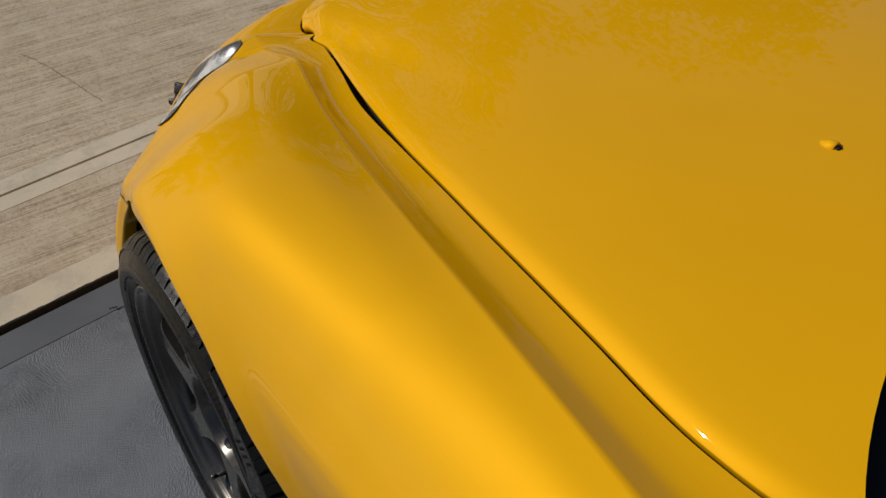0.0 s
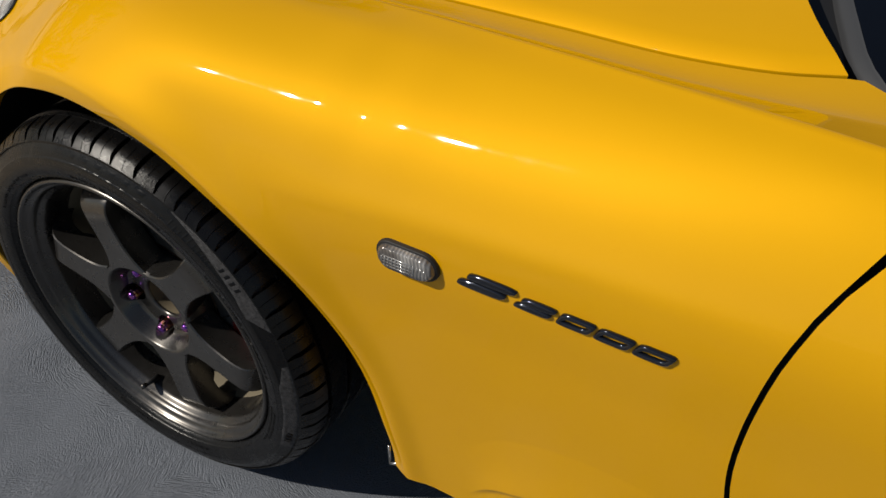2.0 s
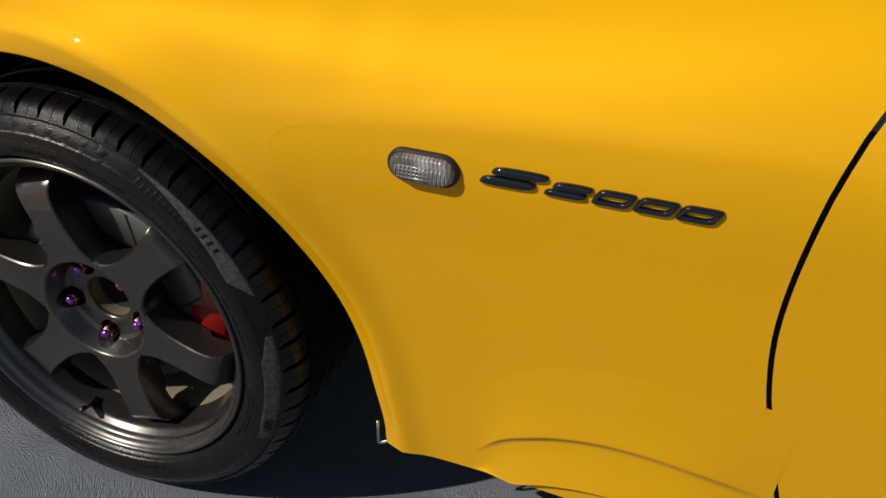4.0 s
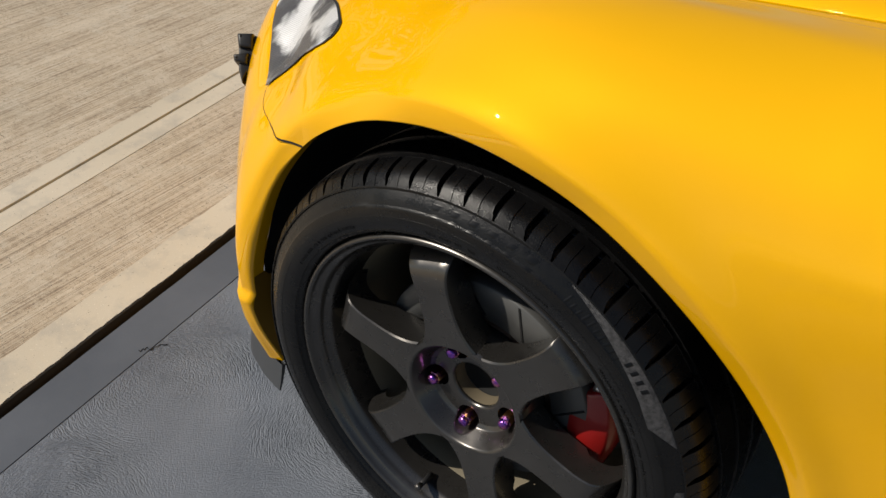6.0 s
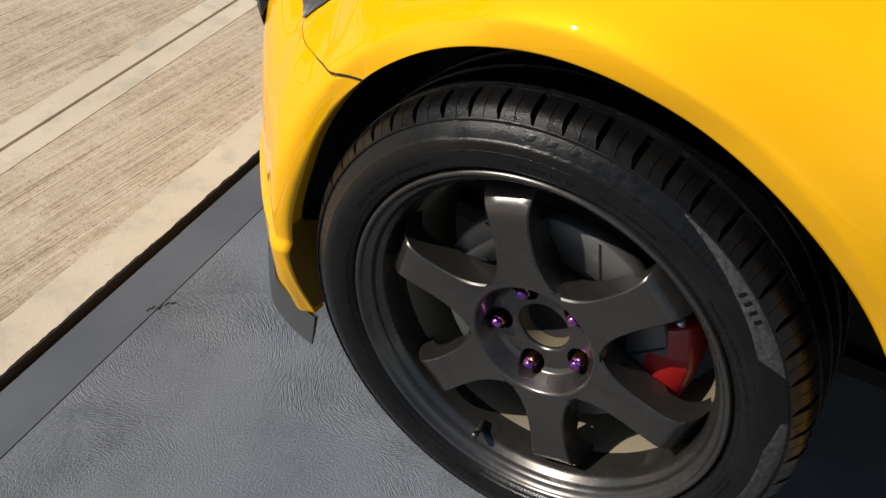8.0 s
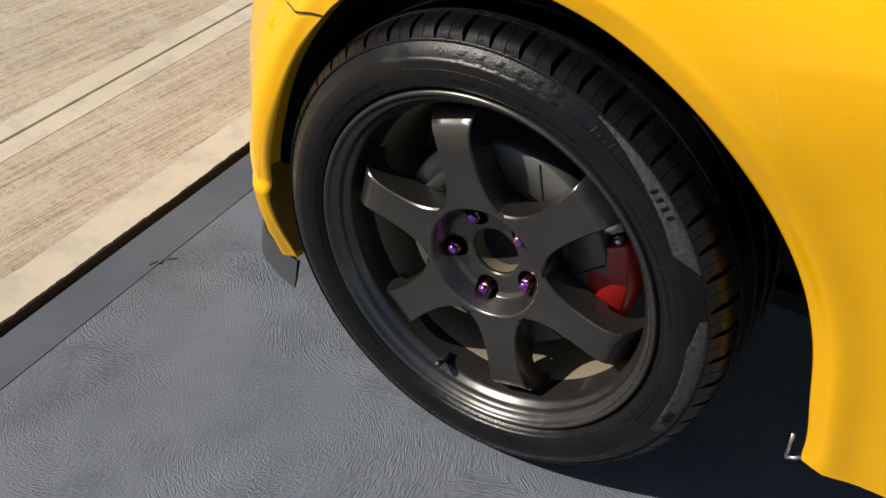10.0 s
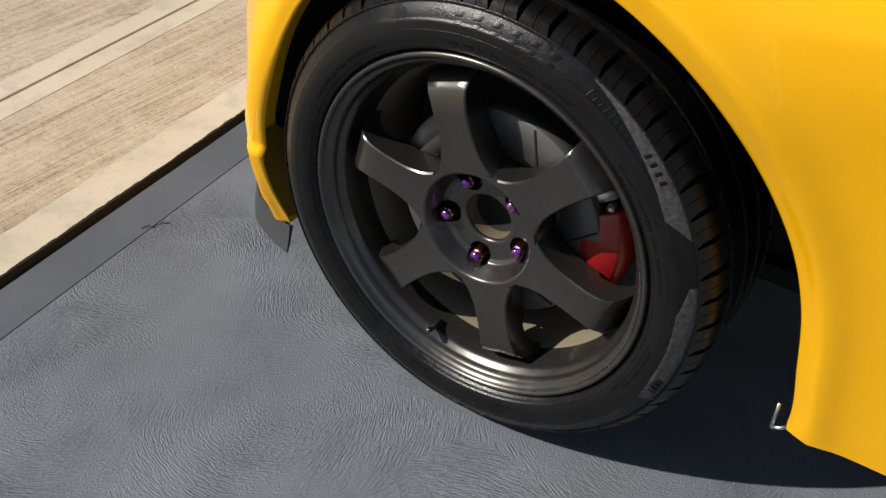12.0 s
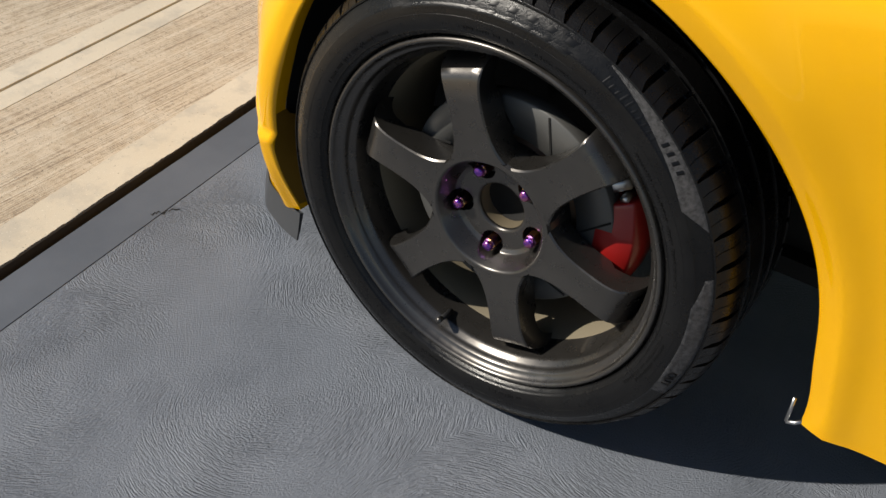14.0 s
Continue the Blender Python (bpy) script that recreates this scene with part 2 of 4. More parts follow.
def strip(name, x0, x1, z0, z1, mat, y0=-14.0, y1=14.0, cells=1, ragged=0.0):
    bm = bmesh.new()
    ys = [y0] + list(np.linspace(max(y0, -1.0), min(y1, 2.4), cells + 1)) + [y1] if ragged else np.linspace(y0, y1, cells + 1)
    rng = random.Random(5)
    rows = []
    chip = 0.0
    for y in ys:
        chip = 0.6 * chip + rng.uniform(0.0, ragged)
        rows.append([bm.verts.new((xx + SKEW * y, y, zz)) for xx, zz in ((x0, z0), (x0, z1), (x1 - chip - 0.5 * ragged, z1), (x1 - 0.5 * chip, z1 - 0.8 * ragged), (x1, z0))])
    for a, b in zip(rows, rows[1:]):
        for i in range(5):
            j = (i + 1) % 5
            bm.faces.new((a[i], a[j], b[j], b[i]))
    bm.faces.new(rows[0][::-1])
    bm.faces.new(rows[-1])
    bmesh.ops.recalc_face_normals(bm, faces=bm.faces)
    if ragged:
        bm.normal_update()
        # side faces turned from the sun take the dark dirt-and-shade colour
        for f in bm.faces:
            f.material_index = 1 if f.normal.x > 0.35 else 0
    return part(name, bm, [mat, M_DIRT_SHADE] if ragged else mat, smooth=False)


def ground_sheet():
    bm = bmesh.new()
    s = 400.0
    vs = [bm.verts.new(p) for p in ((-s, -s, -0.16), (s, -s, -0.16), (s, s, -0.16), (-s, s, -0.16))]
    bm.faces.new(vs)
    return part("ground", bm, M_TROWEL, smooth=False)


tagged(ground_sheet(), "pale dusty ground under the driveway", "ground", kind="structure")
tagged(strip("rubber_floor", SEAM + 0.001, 7.0, -0.05, 0.0, M_MAT), "black rubber floor with swirled brush texture", "floor", kind="structure")
edging = tagged(strip("edge_strip", EDGE + 0.009, SEAM - 0.001, -0.05, 0.0005, M_STRIP), "smooth black rubber edging strip along concrete slab", "edging", kind="structure")
slab = strip("pavement", -9.0, EDGE - 0.03, -0.12, SLAB - 0.010, M_CRACK)
tagged(slab, "pale concrete driveway slab with broomed bands and joint", "pavement", kind="structure")
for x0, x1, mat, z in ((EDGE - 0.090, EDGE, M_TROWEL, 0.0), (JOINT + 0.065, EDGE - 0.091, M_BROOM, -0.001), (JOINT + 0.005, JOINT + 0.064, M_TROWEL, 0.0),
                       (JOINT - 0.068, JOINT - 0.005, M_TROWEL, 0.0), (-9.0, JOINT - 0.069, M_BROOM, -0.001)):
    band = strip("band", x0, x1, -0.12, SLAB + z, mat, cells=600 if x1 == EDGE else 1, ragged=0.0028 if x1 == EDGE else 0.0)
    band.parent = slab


def crack(name, points, width, z, mat, parent, label):
    """A thin jagged line lying on the ground."""
    rng = random.Random(11)
    bm = bmesh.new()
    rows = []
    for k in range(len(points) - 1):
        (xa, ya), (xb, yb) = points[k], points[k + 1]
        side = Vector((yb - ya, xa - xb, 0)).normalized()
        for t in np.linspace(0, 1, 9)[:-1] if k < len(points) - 2 else np.linspace(0, 1, 9):
            c = Vector((xa + (xb - xa) * t, ya + (yb - ya) * t, z)) + side * rng.uniform(-1.6, 1.6) * width
            w = width * rng.uniform(0.25, 0.75)
            rows.append([bm.verts.new(c - side * w), bm.verts.new(c + Vector((0, 0, 0.0004))), bm.verts.new(c + side * w)])
    for p, q in zip(rows, rows[1:]):
        for j in range(2):
            bm.faces.new((p[j], q[j], q[j + 1], p[j + 1]))
    return part(name, bm, mat, parent, label, smooth=False)


crack("crack", ((-1.94, 0.175), (-1.85, 0.210), (-1.753, 0.236), (-1.66, 0.262), (-1.594, 0.274), (-1.52, 0.292)), 0.0018, SLAB + 0.0006, M_CRACK, slab, "thin dark crack")
crack("tear", ((-0.690, 0.018), (-0.678, 0.034), (-0.662, 0.060)), 0.0030, 0.0012, M_GAP, edging, "small torn notch")
crack("crack", ((-1.405, 0.565), (-1.385, 0.592), (-1.368, 0.606)), 0.0022, SLAB + 0.0006, M_CRACK, slab, "thin dark crack")

# ---- garden ahead of the car: trees that stand in the paint as a dark skyline ----
def leaf_paint():
    m = material("tree_leaves", (0.05, 0.08, 0.02), 0.5, spec=0.3)
    n = Nodes(m)
    info = n.t.nodes.new("ShaderNodeNewGeometry")
    n.put("Base Color", n.ramp(info.outputs["Random Per Island"], (0.0, (0.030, 0.050, 0.014)), (1.0, (0.085, 0.115, 0.030))))
    return m


def bark():
    m = material("tree_bark", (0.12, 0.09, 0.06), 0.9)
    n = Nodes(m)
    v = n.coords((1, 1, 0.2))
    n.put("Base Color", n.ramp(n.noise(v, 30.0, 5), (0.3, (0.07, 0.055, 0.04)), (0.7, (0.17, 0.13, 0.095))))
    n.bump(n.noise(v, 40.0, 5), 0.6, 0.02)
    return m


M_LEAF, M_BARK = leaf_paint(), bark()


def tree(height, spread, seed):
    """Tapered trunk with limbs under a crown of leaves in uneven clumps."""
    rng = random.Random(seed)
    tr = new("tree")
    bm = bmesh.new()
    limbs = [((0, 0, 0), (0, 0, 0.55 * height), 0.035 * height)]
    for k in range(7):
        a = k * 2.4 + rng.random()
        z = height * rng.uniform(0.25, 0.5)
        r = spread * rng.uniform(0.5, 0.8)
        limbs.append(((0, 0, z), (r * math.cos(a), r * math.sin(a), z + height * rng.uniform(0.12, 0.3)), 0.013 * height))
    for p, q, w in limbs:
        p, q = Vector(p), Vector(q)
        d = (q - p).normalized()
        a = d.orthogonal().normalized()
        b = d.cross(a)
        rings = [[bm.verts.new(p + (q - p) * t + (a * math.cos(c) + b * math.sin(c)) * w * (1 - 0.7 * t)) for c in np.linspace(0, 2 * math.pi, 8)[:-1]] for t in (0, 0.5, 1)]
        for u, v in zip(rings, rings[1:]):
            for k in range(7):
                bm.faces.new((u[k], u[(k + 1) % 7], v[(k + 1) % 7], v[k]))
    part("trunk", bm, M_BARK, tr)
    verts, faces = [], []
    for k in range(46):
        a, h = rng.uniform(0, 2 * math.pi), rng.uniform(0.0, 1.0)
        r = spread * math.sqrt(rng.random()) * (0.55 + 0.45 * math.sin(math.pi * (0.15 + 0.75 * h)))
        c = Vector((r * math.cos(a), r * math.sin(a), height * (0.28 + 0.66 * h)))
        size = 0.11 * height * rng.uniform(0.6, 1.2)
        for _ in range(110):
            p = c + Vector((rng.gauss(0, 0.5), rng.gauss(0, 0.5), rng.gauss(0, 0.4))) * size
            e = Vector((rng.gauss(0, 1), rng.gauss(0, 1), rng.gauss(0, 1))).normalized()
            g = e.orthogonal().normalized()
            s = rng.uniform(0.05, 0.10)
            i = len(verts)
            verts += [p - e * s, p + g * s * 0.5, p + e * s, p - g * s * 0.5]
            faces.append((i, i + 1, i + 2, i + 3))
    me = bpy.data.meshes.new("crown")
    me.from_pydata(verts, [], faces)
    me.materials.append(M_LEAF)
    crown = new("crown", me)
    crown.parent = tr
    return tr


tall = tagged(tree(5.2, 2.1, 3), "leafy green garden tree beyond the driveway", "tree", group="trees beyond the driveway")
tall.location = (-8.6, 10.6, -0.16)
for x, y, turn, size in ((-12.5, 1.0, 0.5, 1.42), (-13.2, 4.4, 1.9, 1.55), (-12.2, 7.6, 3.1, 1.4), (-13.6, -2.4, 4.0, 1.3), (-11.2, 12.8, 5.2, 1.45)):
    copy_thing(tall, Matrix.Translation((x, y, -0.16)) @ Matrix.Rotation(turn, 4, "Z") @ Matrix.Scale(size, 4))

# ---- the car: x runs to its tail, y across it, z up; the near front wheel stands at the origin ----
HUB = 0.3185
car = tagged(new("car"), "glossy yellow two-seat sports car parked on black rubber floor", "car")

# plan outline of the body low down, from the door round to the middle of the nose
MIDDLE = 0.865
plan_y = spline(((-0.25, 0.018), (-0.10, 0.007), (0.06, 0.001), (0.25, 0.006), (0.44, 0.011), (0.80, 0.004), (1.10, 0.000), (1.8, 0.0)))
NOSE = ((-0.25, 0.018), (-0.33, 0.013), (-0.385, 0.027), (-0.44, 0.075), (-0.53, 0.17), (-0.62, 0.29), (-0.68, 0.43), (-0.715, 0.62), (-0.725, MIDDLE))
NOSE_LEN = [0.0]
for (xa, ya), (xb, yb) in zip(NOSE, NOSE[1:]):
    NOSE_LEN.append(NOSE_LEN[-1] + math.hypot(xb - xa, yb - ya))
NOSE_END = -0.25 - NOSE_LEN[-1]
nose_x = spline([(l, p[0]) for l, p in zip(NOSE_LEN, NOSE)])
nose_y = spline([(l, p[1]) for l, p in zip(NOSE_LEN, NOSE)])
nose_turn = spline(((0.0, 90.0), (0.14, 88.0), (0.21, 84.0), (0.34, 72.0), (0.49, 50.0), (0.64, 25.0), (NOSE_LEN[-1], 0.0)))
gap_z = spline(((NOSE_END, 0.645), (-0.90, 0.645), (-0.74, 0.648), (-0.585, 0.655), (-0.46, 0.671), (-0.33, 0.689), (-0.164, 0.721), (0.0, 0.751), (0.17, 0.7776), (0.34, 0.8004), (0.51, 0.8213), (0.675, 0.841), (0.76, 0.852), (0.84, 0.862), (1.1, 0.878), (1.8, 0.89)))
crest = spline(((-0.50, 0.016), (-0.40, 0.024), (-0.30, 0.028), (-0.16, 0.028), (0.0, 0.027), (0.17, 0.025), (0.34, 0.022), (0.51, 0.0195), (0.675, 0.017), (0.86, 0.013), (1.1, 0.008)))
top_in = spline(((-0.42, 0.360), (-0.33, 0.346), (-0.25, 0.324), (-0.164, 0.302), (0.0, 0.264), (0.17, 0.2275), (0.34, 0.194), (0.51, 0.165), (0.645, 0.146), (0.77, 0.127), (0.86, 0.112), (1.10, 0.10), (1.8, 0.09)))
gap_in = spline(((NOSE_END, 0.15), (-0.89, 0.17), (-0.74, 0.225), (-0.66, 0.262), (-0.585, 0.305), (-0.46, 0.380), (-0.39, 0.403), (-0.33, 0.417), (-0.25, 0.392), (-0.164, 0.3725), (0.0, 0.338), (0.17, 0.3042), (0.34, 0.272), (0.51, 0.2446), (0.675, 0.2262), (0.754, 0.231), (0.80, 0.243), (0.84, 0.252), (1.10, 0.26), (1.8, 0.26)))
lean = spline(((NOSE_END, 0.05), (-0.89, 0.05), (-0.735, 0.062), (-0.585, 0.088), (-0.50, 0.118), (-0.46, 0.132), (-0.42, 0.136), (-0.36, 0.112), (-0.30, 0.056), (-0.25, 0.022), (-0.19, 0.006), (-0.1, 0.0)))
sill_z = spline(((NOSE_END, 0.13), (-0.55, 0.13), (-0.35, 0.14), (0.2, 0.19), (0.41, 0.207), (1.1, 0.214), (1.8, 0.22)))
waist = spline(((-0.4, 0.62), (-0.1, 0.645), (0.1, 0.660), (0.30, 0.676), (0.54, 0.708), (0.80, 0.737), (1.1, 0.75), (1.8, 0.76)))


def plan(u):
    """Outline point and inward direction; u is x on the side and goes on round the nose."""
    if u >= -0.25:
        return plan_y(u), u, 90.0
    l = min(-0.25 - u, NOSE_LEN[-1])
    return nose_y(l), nose_x(l), nose_turn(l)


CREASE = 9              # the rib's point at which the fender breaks towards the bonnet


def rib(u):
    """Insets and heights of the body's section at u, from sill to bonnet gap."""
    zg, gi, zb = gap_z(u), gap_in(u), sill_z(u)
    zt = zg + max(crest(u), 0.0)
    low, high = smooth_step(-0.07, -0.27, u), smooth_step(-0.22, -0.52, u)
    side = nose = None
    if high < 1:
        ti, w = top_in(u), waist(u)
        h = zt - w
        d = gi - ti
        q = 0.046 * math.exp(-((u - 0.02) / 0.25) ** 2) - 0.006 * smooth_step(0.30, 0.60, u)     # the fender swells over the wheel
        q += 0.0008 * math.cos(2 * math.pi * (u - 0.33) / 0.112) * math.exp(-((u - 0.385) / 0.07) ** 2)
        arc = []
        c0, c1, s0, s1 = math.cos(radians(22)), math.cos(radians(88)), math.sin(radians(22)), math.sin(radians(88))
        for t in (0.13, 0.30, 0.52, 0.76, 1.0):
            a = radians(22 + 66 * t)
            swell = q * math.sin(math.pi * t)
            arc.append((0.0022 + (ti - 0.0022) * (c0 - math.cos(a)) / (c0 - c1) - swell * math.cos(a), w + 0.006 + (h - 0.006) * (math.sin(a) - s0) / (s1 - s0) + swell * math.sin(a)))
        v = 0.0022 * smooth_step(0.1, 0.7, u)
        side = np.array([(0.034, zb), (0.022, zb + 0.33 * (w - zb)), (0.008, zb + 0.70 * (w - zb)), (0.0002, w - 0.012), (0.0022, w + 0.006)] + arc +
                        [(ti + 0.22 * d, zg + 0.54 * (zt - zg) - 0.4 * v), (ti + 0.44 * d, zg + 0.17 * (zt - zg) - v), (ti + 0.70 * d, zg + 0.02 * (zt - zg) - 0.8 * v), (gi, zg)])
    if low > 0:
        i6 = max(lean(u), 0.0)
        g, h = gi - i6, zg - 0.60
        top = 0.022 * math.exp(-((u + 0.53) / 0.09) ** 2)
        tuck = smooth_step(-0.50, -0.37, u)
        nose = np.array(((0.012 + 0.034 * tuck, zb), (0.012 * tuck, 0.24), (0.0, 0.36), (0.12 * i6, 0.46), (0.45 * i6, 0.545), (0.70 * i6, 0.575), (i6, 0.60), (i6 + 0.20 * g, 0.6 + 0.50 * h + 0.5 * top), (i6 + 0.38 * g, 0.6 + 0.78 * h + top),
                         (i6 + 0.56 * g, 0.6 + 0.935 * h + top), (i6 + 0.69 * g, 0.6 + 0.98 * h + 0.7 * top), (i6 + 0.80 * g, 0.6 + 0.995 * h + 0.4 * top), (i6 + 0.90 * g, 0.6 + h + 0.15 * top), (gi, zg)))
    if side is None:
        return nose
    if nose is None:
        return side
    k = np.array([low] * 7 + [0.5 * (low + high)] + [high] * 6)[:, None]
    return side * (1 - k) + nose * k


RIBS = {}


def pieces_of(u):
    key = round(u, 5)
    if key not in RIBS:
        p = rib(u)
        d = np.r_[0, np.cumsum(np.hypot(*np.diff(p, axis=0).T))]
        d = d / d[-1]
        c = CREASE
        RIBS[key] = d[c], [[spline(list(zip(d[a:b], p[a:b, n]))) for n in (0, 1)] for a, b in ((0, c + 1), (c, len(p)))]
    return RIBS[key]


def section(u, s):
    """Inset and height at s from 0 (sill) to 1 (bonnet gap)."""
    at, (low, top) = pieces_of(u)
    a, b = low if s <= at else top
    return a(s), b(s)


def skin(u, s, out=0.0):
    """The body's surface."""
    inset, z = section(u, s)
    y, x, turn = plan(u)
    inset -= out + 0.011 * smooth_step(-0.27, -0.36, u) * smooth_step(0.292, 0.278, z)
    return Vector((x + inset * math.cos(radians(turn)), y + inset * math.sin(radians(turn)), z))


def s_at(u, z):
    """The s at which the section reaches height z on its way up."""
    lo, hi = 0.0, pieces_of(u)[0]
    for _ in range(24):
        mid = (lo + hi) / 2
        if section(u, mid)[1] < z:
            lo = mid
        else:
            hi = mid
    return lo


def u_at(x, z):
    """The u at which the skin passes x at height z, round the near front corner."""
    lo, hi = -0.95, 1.0
    for _ in range(26):
        mid = (lo + hi) / 2
        if skin(mid, s_at(mid, z)).x < x:
            lo = mid
        else:
            hi = mid
    return lo


def us(x, z):
    u = u_at(x, z)
    return u, s_at(u, z)


def arch_r(a):
    """Radius of the wheel arch at the angle a (degrees; 0 to the tail, 90 up)."""
    return ARCH(a)


ARCH = spline(((-20, 0.440), (-12, 0.427), (-2, 0.4060), (10, 0.3945), (22, 0.387), (34, 0.381), (50, 0.377), (70, 0.3755), (90, 0.374), (105, 0.370), (120, 0.364), (135, 0.361), (150, 0.357), (165, 0.352), (180, 0.364), (195, 0.380), (208, 0.40)))


def flare(d, a=180.0):
    """How far the arch lip stands out, at the distance d from its edge and the angle a; widest over the tyre."""
    low = 0.0065 * math.exp(-((d - 0.027) / (0.014 if d < 0.027 else 0.024)) ** 2) - 0.005 * max(0.0, 1 - d / 0.027) ** 1.5
    wide = 0.0165 * math.exp(-((d - 0.026) / 0.030) ** 2) if d > 0.026 else 0.0165 - 0.40 * (0.026 - d)
    g = smooth_step(12, 45, a) * smooth_step(150, 112, a)
    return g * wide + (1 - g) * low


def lip(p):
    """The flare at a body point, seen from the side."""
    a = math.degrees(math.atan2(p.z - HUB, p.x))
    if a < -90:
        a += 360
    a = max(-20.0, min(208.0, a))
    return flare(max(0.0, math.hypot(p.x, p.z - HUB) - arch_r(a)), a)


def bay(a, d):
    """A point of the skin seen from the wheel: angle in degrees and distance from the arch's edge."""
    r = arch_r(a) + d
    u, z = r * math.cos(radians(a)), HUB + r * math.sin(radians(a))
    return u, z


DOOR = spline(((0.20, 0.925), (0.32, 0.893), (0.403, 0.868), (0.482, 0.846), (0.56, 0.834), (0.61, 0.833), (0.67, 0.836), (0.73, 0.8435), (0.767, 0.853), (0.80, 0.867), (0.83, 0.886), (0.86, 0.910)))


def ruled(inner, outer, n_in, n_top, ease=1.0):
    """Points from inner (u, s) to outer (u, s), with one row laid along the crease."""
    def at(t):
        return inner[0] + (outer[0] - inner[0]) * t, inner[1] + (outer[1] - inner[1]) * t
    lo, hi = 0.0, 1.0
    for _ in range(18):
        mid = (lo + hi) / 2
        u, s = at(mid)
        if s < pieces_of(u)[0]:
            lo = mid
        else:
            hi = mid
    cut = min(lo, 0.975)
    return [at(cut * t) for t in np.linspace(0, 1, n_in) ** ease] + [at(cut + (1 - cut) * t) for t in np.linspace(0, 1, n_top + 1)[1:]]


def arch_us(a):
    u, z = bay(a, 0.0)
    return u, s_at(u, z)


def edge_walk(keys, n):
    """n even points along a polyline of (u, s)."""
    k = np.array(keys)
    d = np.r_[0, np.cumsum(np.hypot(np.diff(k[:, 0]), np.diff(k[:, 1]) * 0.8))]
    t = np.linspace(0, d[-1], n)
    return list(zip(np.interp(t, d, k[:, 0]), np.interp(t, d, k[:, 1])))


def panel(name, inner, outer, rows, mat, parent, ease=1.15, rolled=True, label="", sunk=0.0):
    """A body panel from the arch's edge (angles) to an outer line of (u, s), with a rolled lip at the arch."""
    bm = bmesh.new()
    vs = []
    for a, o in zip(inner, outer):
        i_us = arch_us(a)
        col = []
        if rolled:
            for back, d in ((0.022, -0.002), (0.010, -0.003), (0.004, -0.002)):
                p = skin(*i_us, out=flare(0.0, a) - back)
                col.append(bm.verts.new(p))
        for u, s in ruled(i_us, o, rows, 14, ease):
            col.append(bm.verts.new(skin(u, s, out=lip(skin(u, s)) - sunk)))
        vs.append(col)
    for p, q in zip(vs, vs[1:]):
        for j in range(len(p) - 1):
            bm.faces.new((p[j], p[j + 1], q[j + 1], q[j]))
    bmesh.ops.recalc_face_normals(bm, faces=bm.faces)
    return part(name, bm, mat, parent, label)


# near fender: the outer line runs from the sill's corner along the sill, up the door gap, along the bonnet gap, down the bumper seam
SEAM_A = 134.5
LAMP_TIP = us(-0.414, 0.563)
SEAM_LINE = [us(x, z) for x, z in ((-0.275, 0.574), (-0.306, 0.5665), (-0.340, 0.5605), (-0.388, 0.5590))]
corner = arch_us(-13.5)
line = [(corner[0] + 0.002, 0.0)] + [(u, 0.0) for u in np.linspace(0.46, DOOR(0.21) - 0.004, 10)]
for z in np.linspace(0.24, 0.80, 22):
    u = DOOR(z) - 0.0028
    line.append((u, s_at(u, z)))
line += [(0.905, 0.79), (0.925, 0.82), (0.930, 0.845), (0.905, 0.875), (0.877, 0.912), (0.845, 0.964), (0.815, 0.995)]
line += [(u, 0.997) for u in np.linspace(0.80, -0.56, 44)]
line += [(-0.585, 0.9965), (-0.60, 0.93), (-0.585, 0.84), (-0.52, 0.72), LAMP_TIP]
line += SEAM_LINE[::-1] + [tuple(np.array(arch_us(SEAM_A)) * 0.97 + np.array(SEAM_LINE[0]) * 0.03)]
N_F = 260
fender = panel("fender", np.linspace(-13.5, SEAM_A, N_F), edge_walk(line, N_F), 96, M_YELLOW, car, label="glossy yellow front fender panel")
# bumper side and nose
line = [(u - 0.0010, s - 0.0022) for u, s in [arch_us(SEAM_A)] + SEAM_LINE + [LAMP_TIP]]
line += [(-0.522, 0.72), (-0.588, 0.84), (-0.603, 0.93), (-0.589, 0.9965), (-0.75, 0.9965), (-0.95, 0.9965), (NOSE_END, 0.9965), (NOSE_END, 0.6), (NOSE_END, 0.3), (NOSE_END, 0.0)] + [(u, 0.0) for u in np.linspace(-1.1, -0.40, 10)]
N_B = 170
bumper = panel("front_bumper", np.linspace(SEAM_A + 0.5, 206, N_B), edge_walk(line, N_B), 44, M_YELLOW, car, label="glossy yellow front bumper corner", sunk=0.0009)


def panel_seam():
    """Dark joint between fender and bumper, from the arch to the lamp."""
    line = [arch_us(SEAM_A)] + SEAM_LINE + [LAMP_TIP]
    pts = edge_walk(line, 40)

    def f(i, j):
        u, s = pts[i]
        w = (0.0020, 0.0012, 0.0007)[0 if i < 8 else 1 if i < 20 else 2]
        return skin(u, s + (j - 1) * w * 0.9, out=lip(skin(u, s)) + (0.0003, 0.0007, 0.0003)[j])
    return part("panel_seam", grid(f, 40, 3), M_GAP, car, "dark seam between fender and bumper")


panel_seam()


def mirrored(ob):
    """The same panel on the far side of the car."""
    bm = bmesh.new()
    bm.from_mesh(ob.data)
    for v in bm.verts:
        v.co.y = 2 * MIDDLE - v.co.y
    bmesh.ops.reverse_faces(bm, faces=bm.faces)
    return part(ob.name, bm, list(ob.data.materials), car)


far_fender, far_bumper = mirrored(fender), mirrored(bumper)


def rear_edge(y):
    """x of the bonnet's rear edge, swept forward to the middle."""
    k = min(1.0, abs(y - MIDDLE) / (MIDDLE - 0.27))
    return 0.635 + 0.165 * k ** 2.6


FRONT = [skin(u, 1.0) for u in np.linspace(-0.585, NOSE_END, 40)]


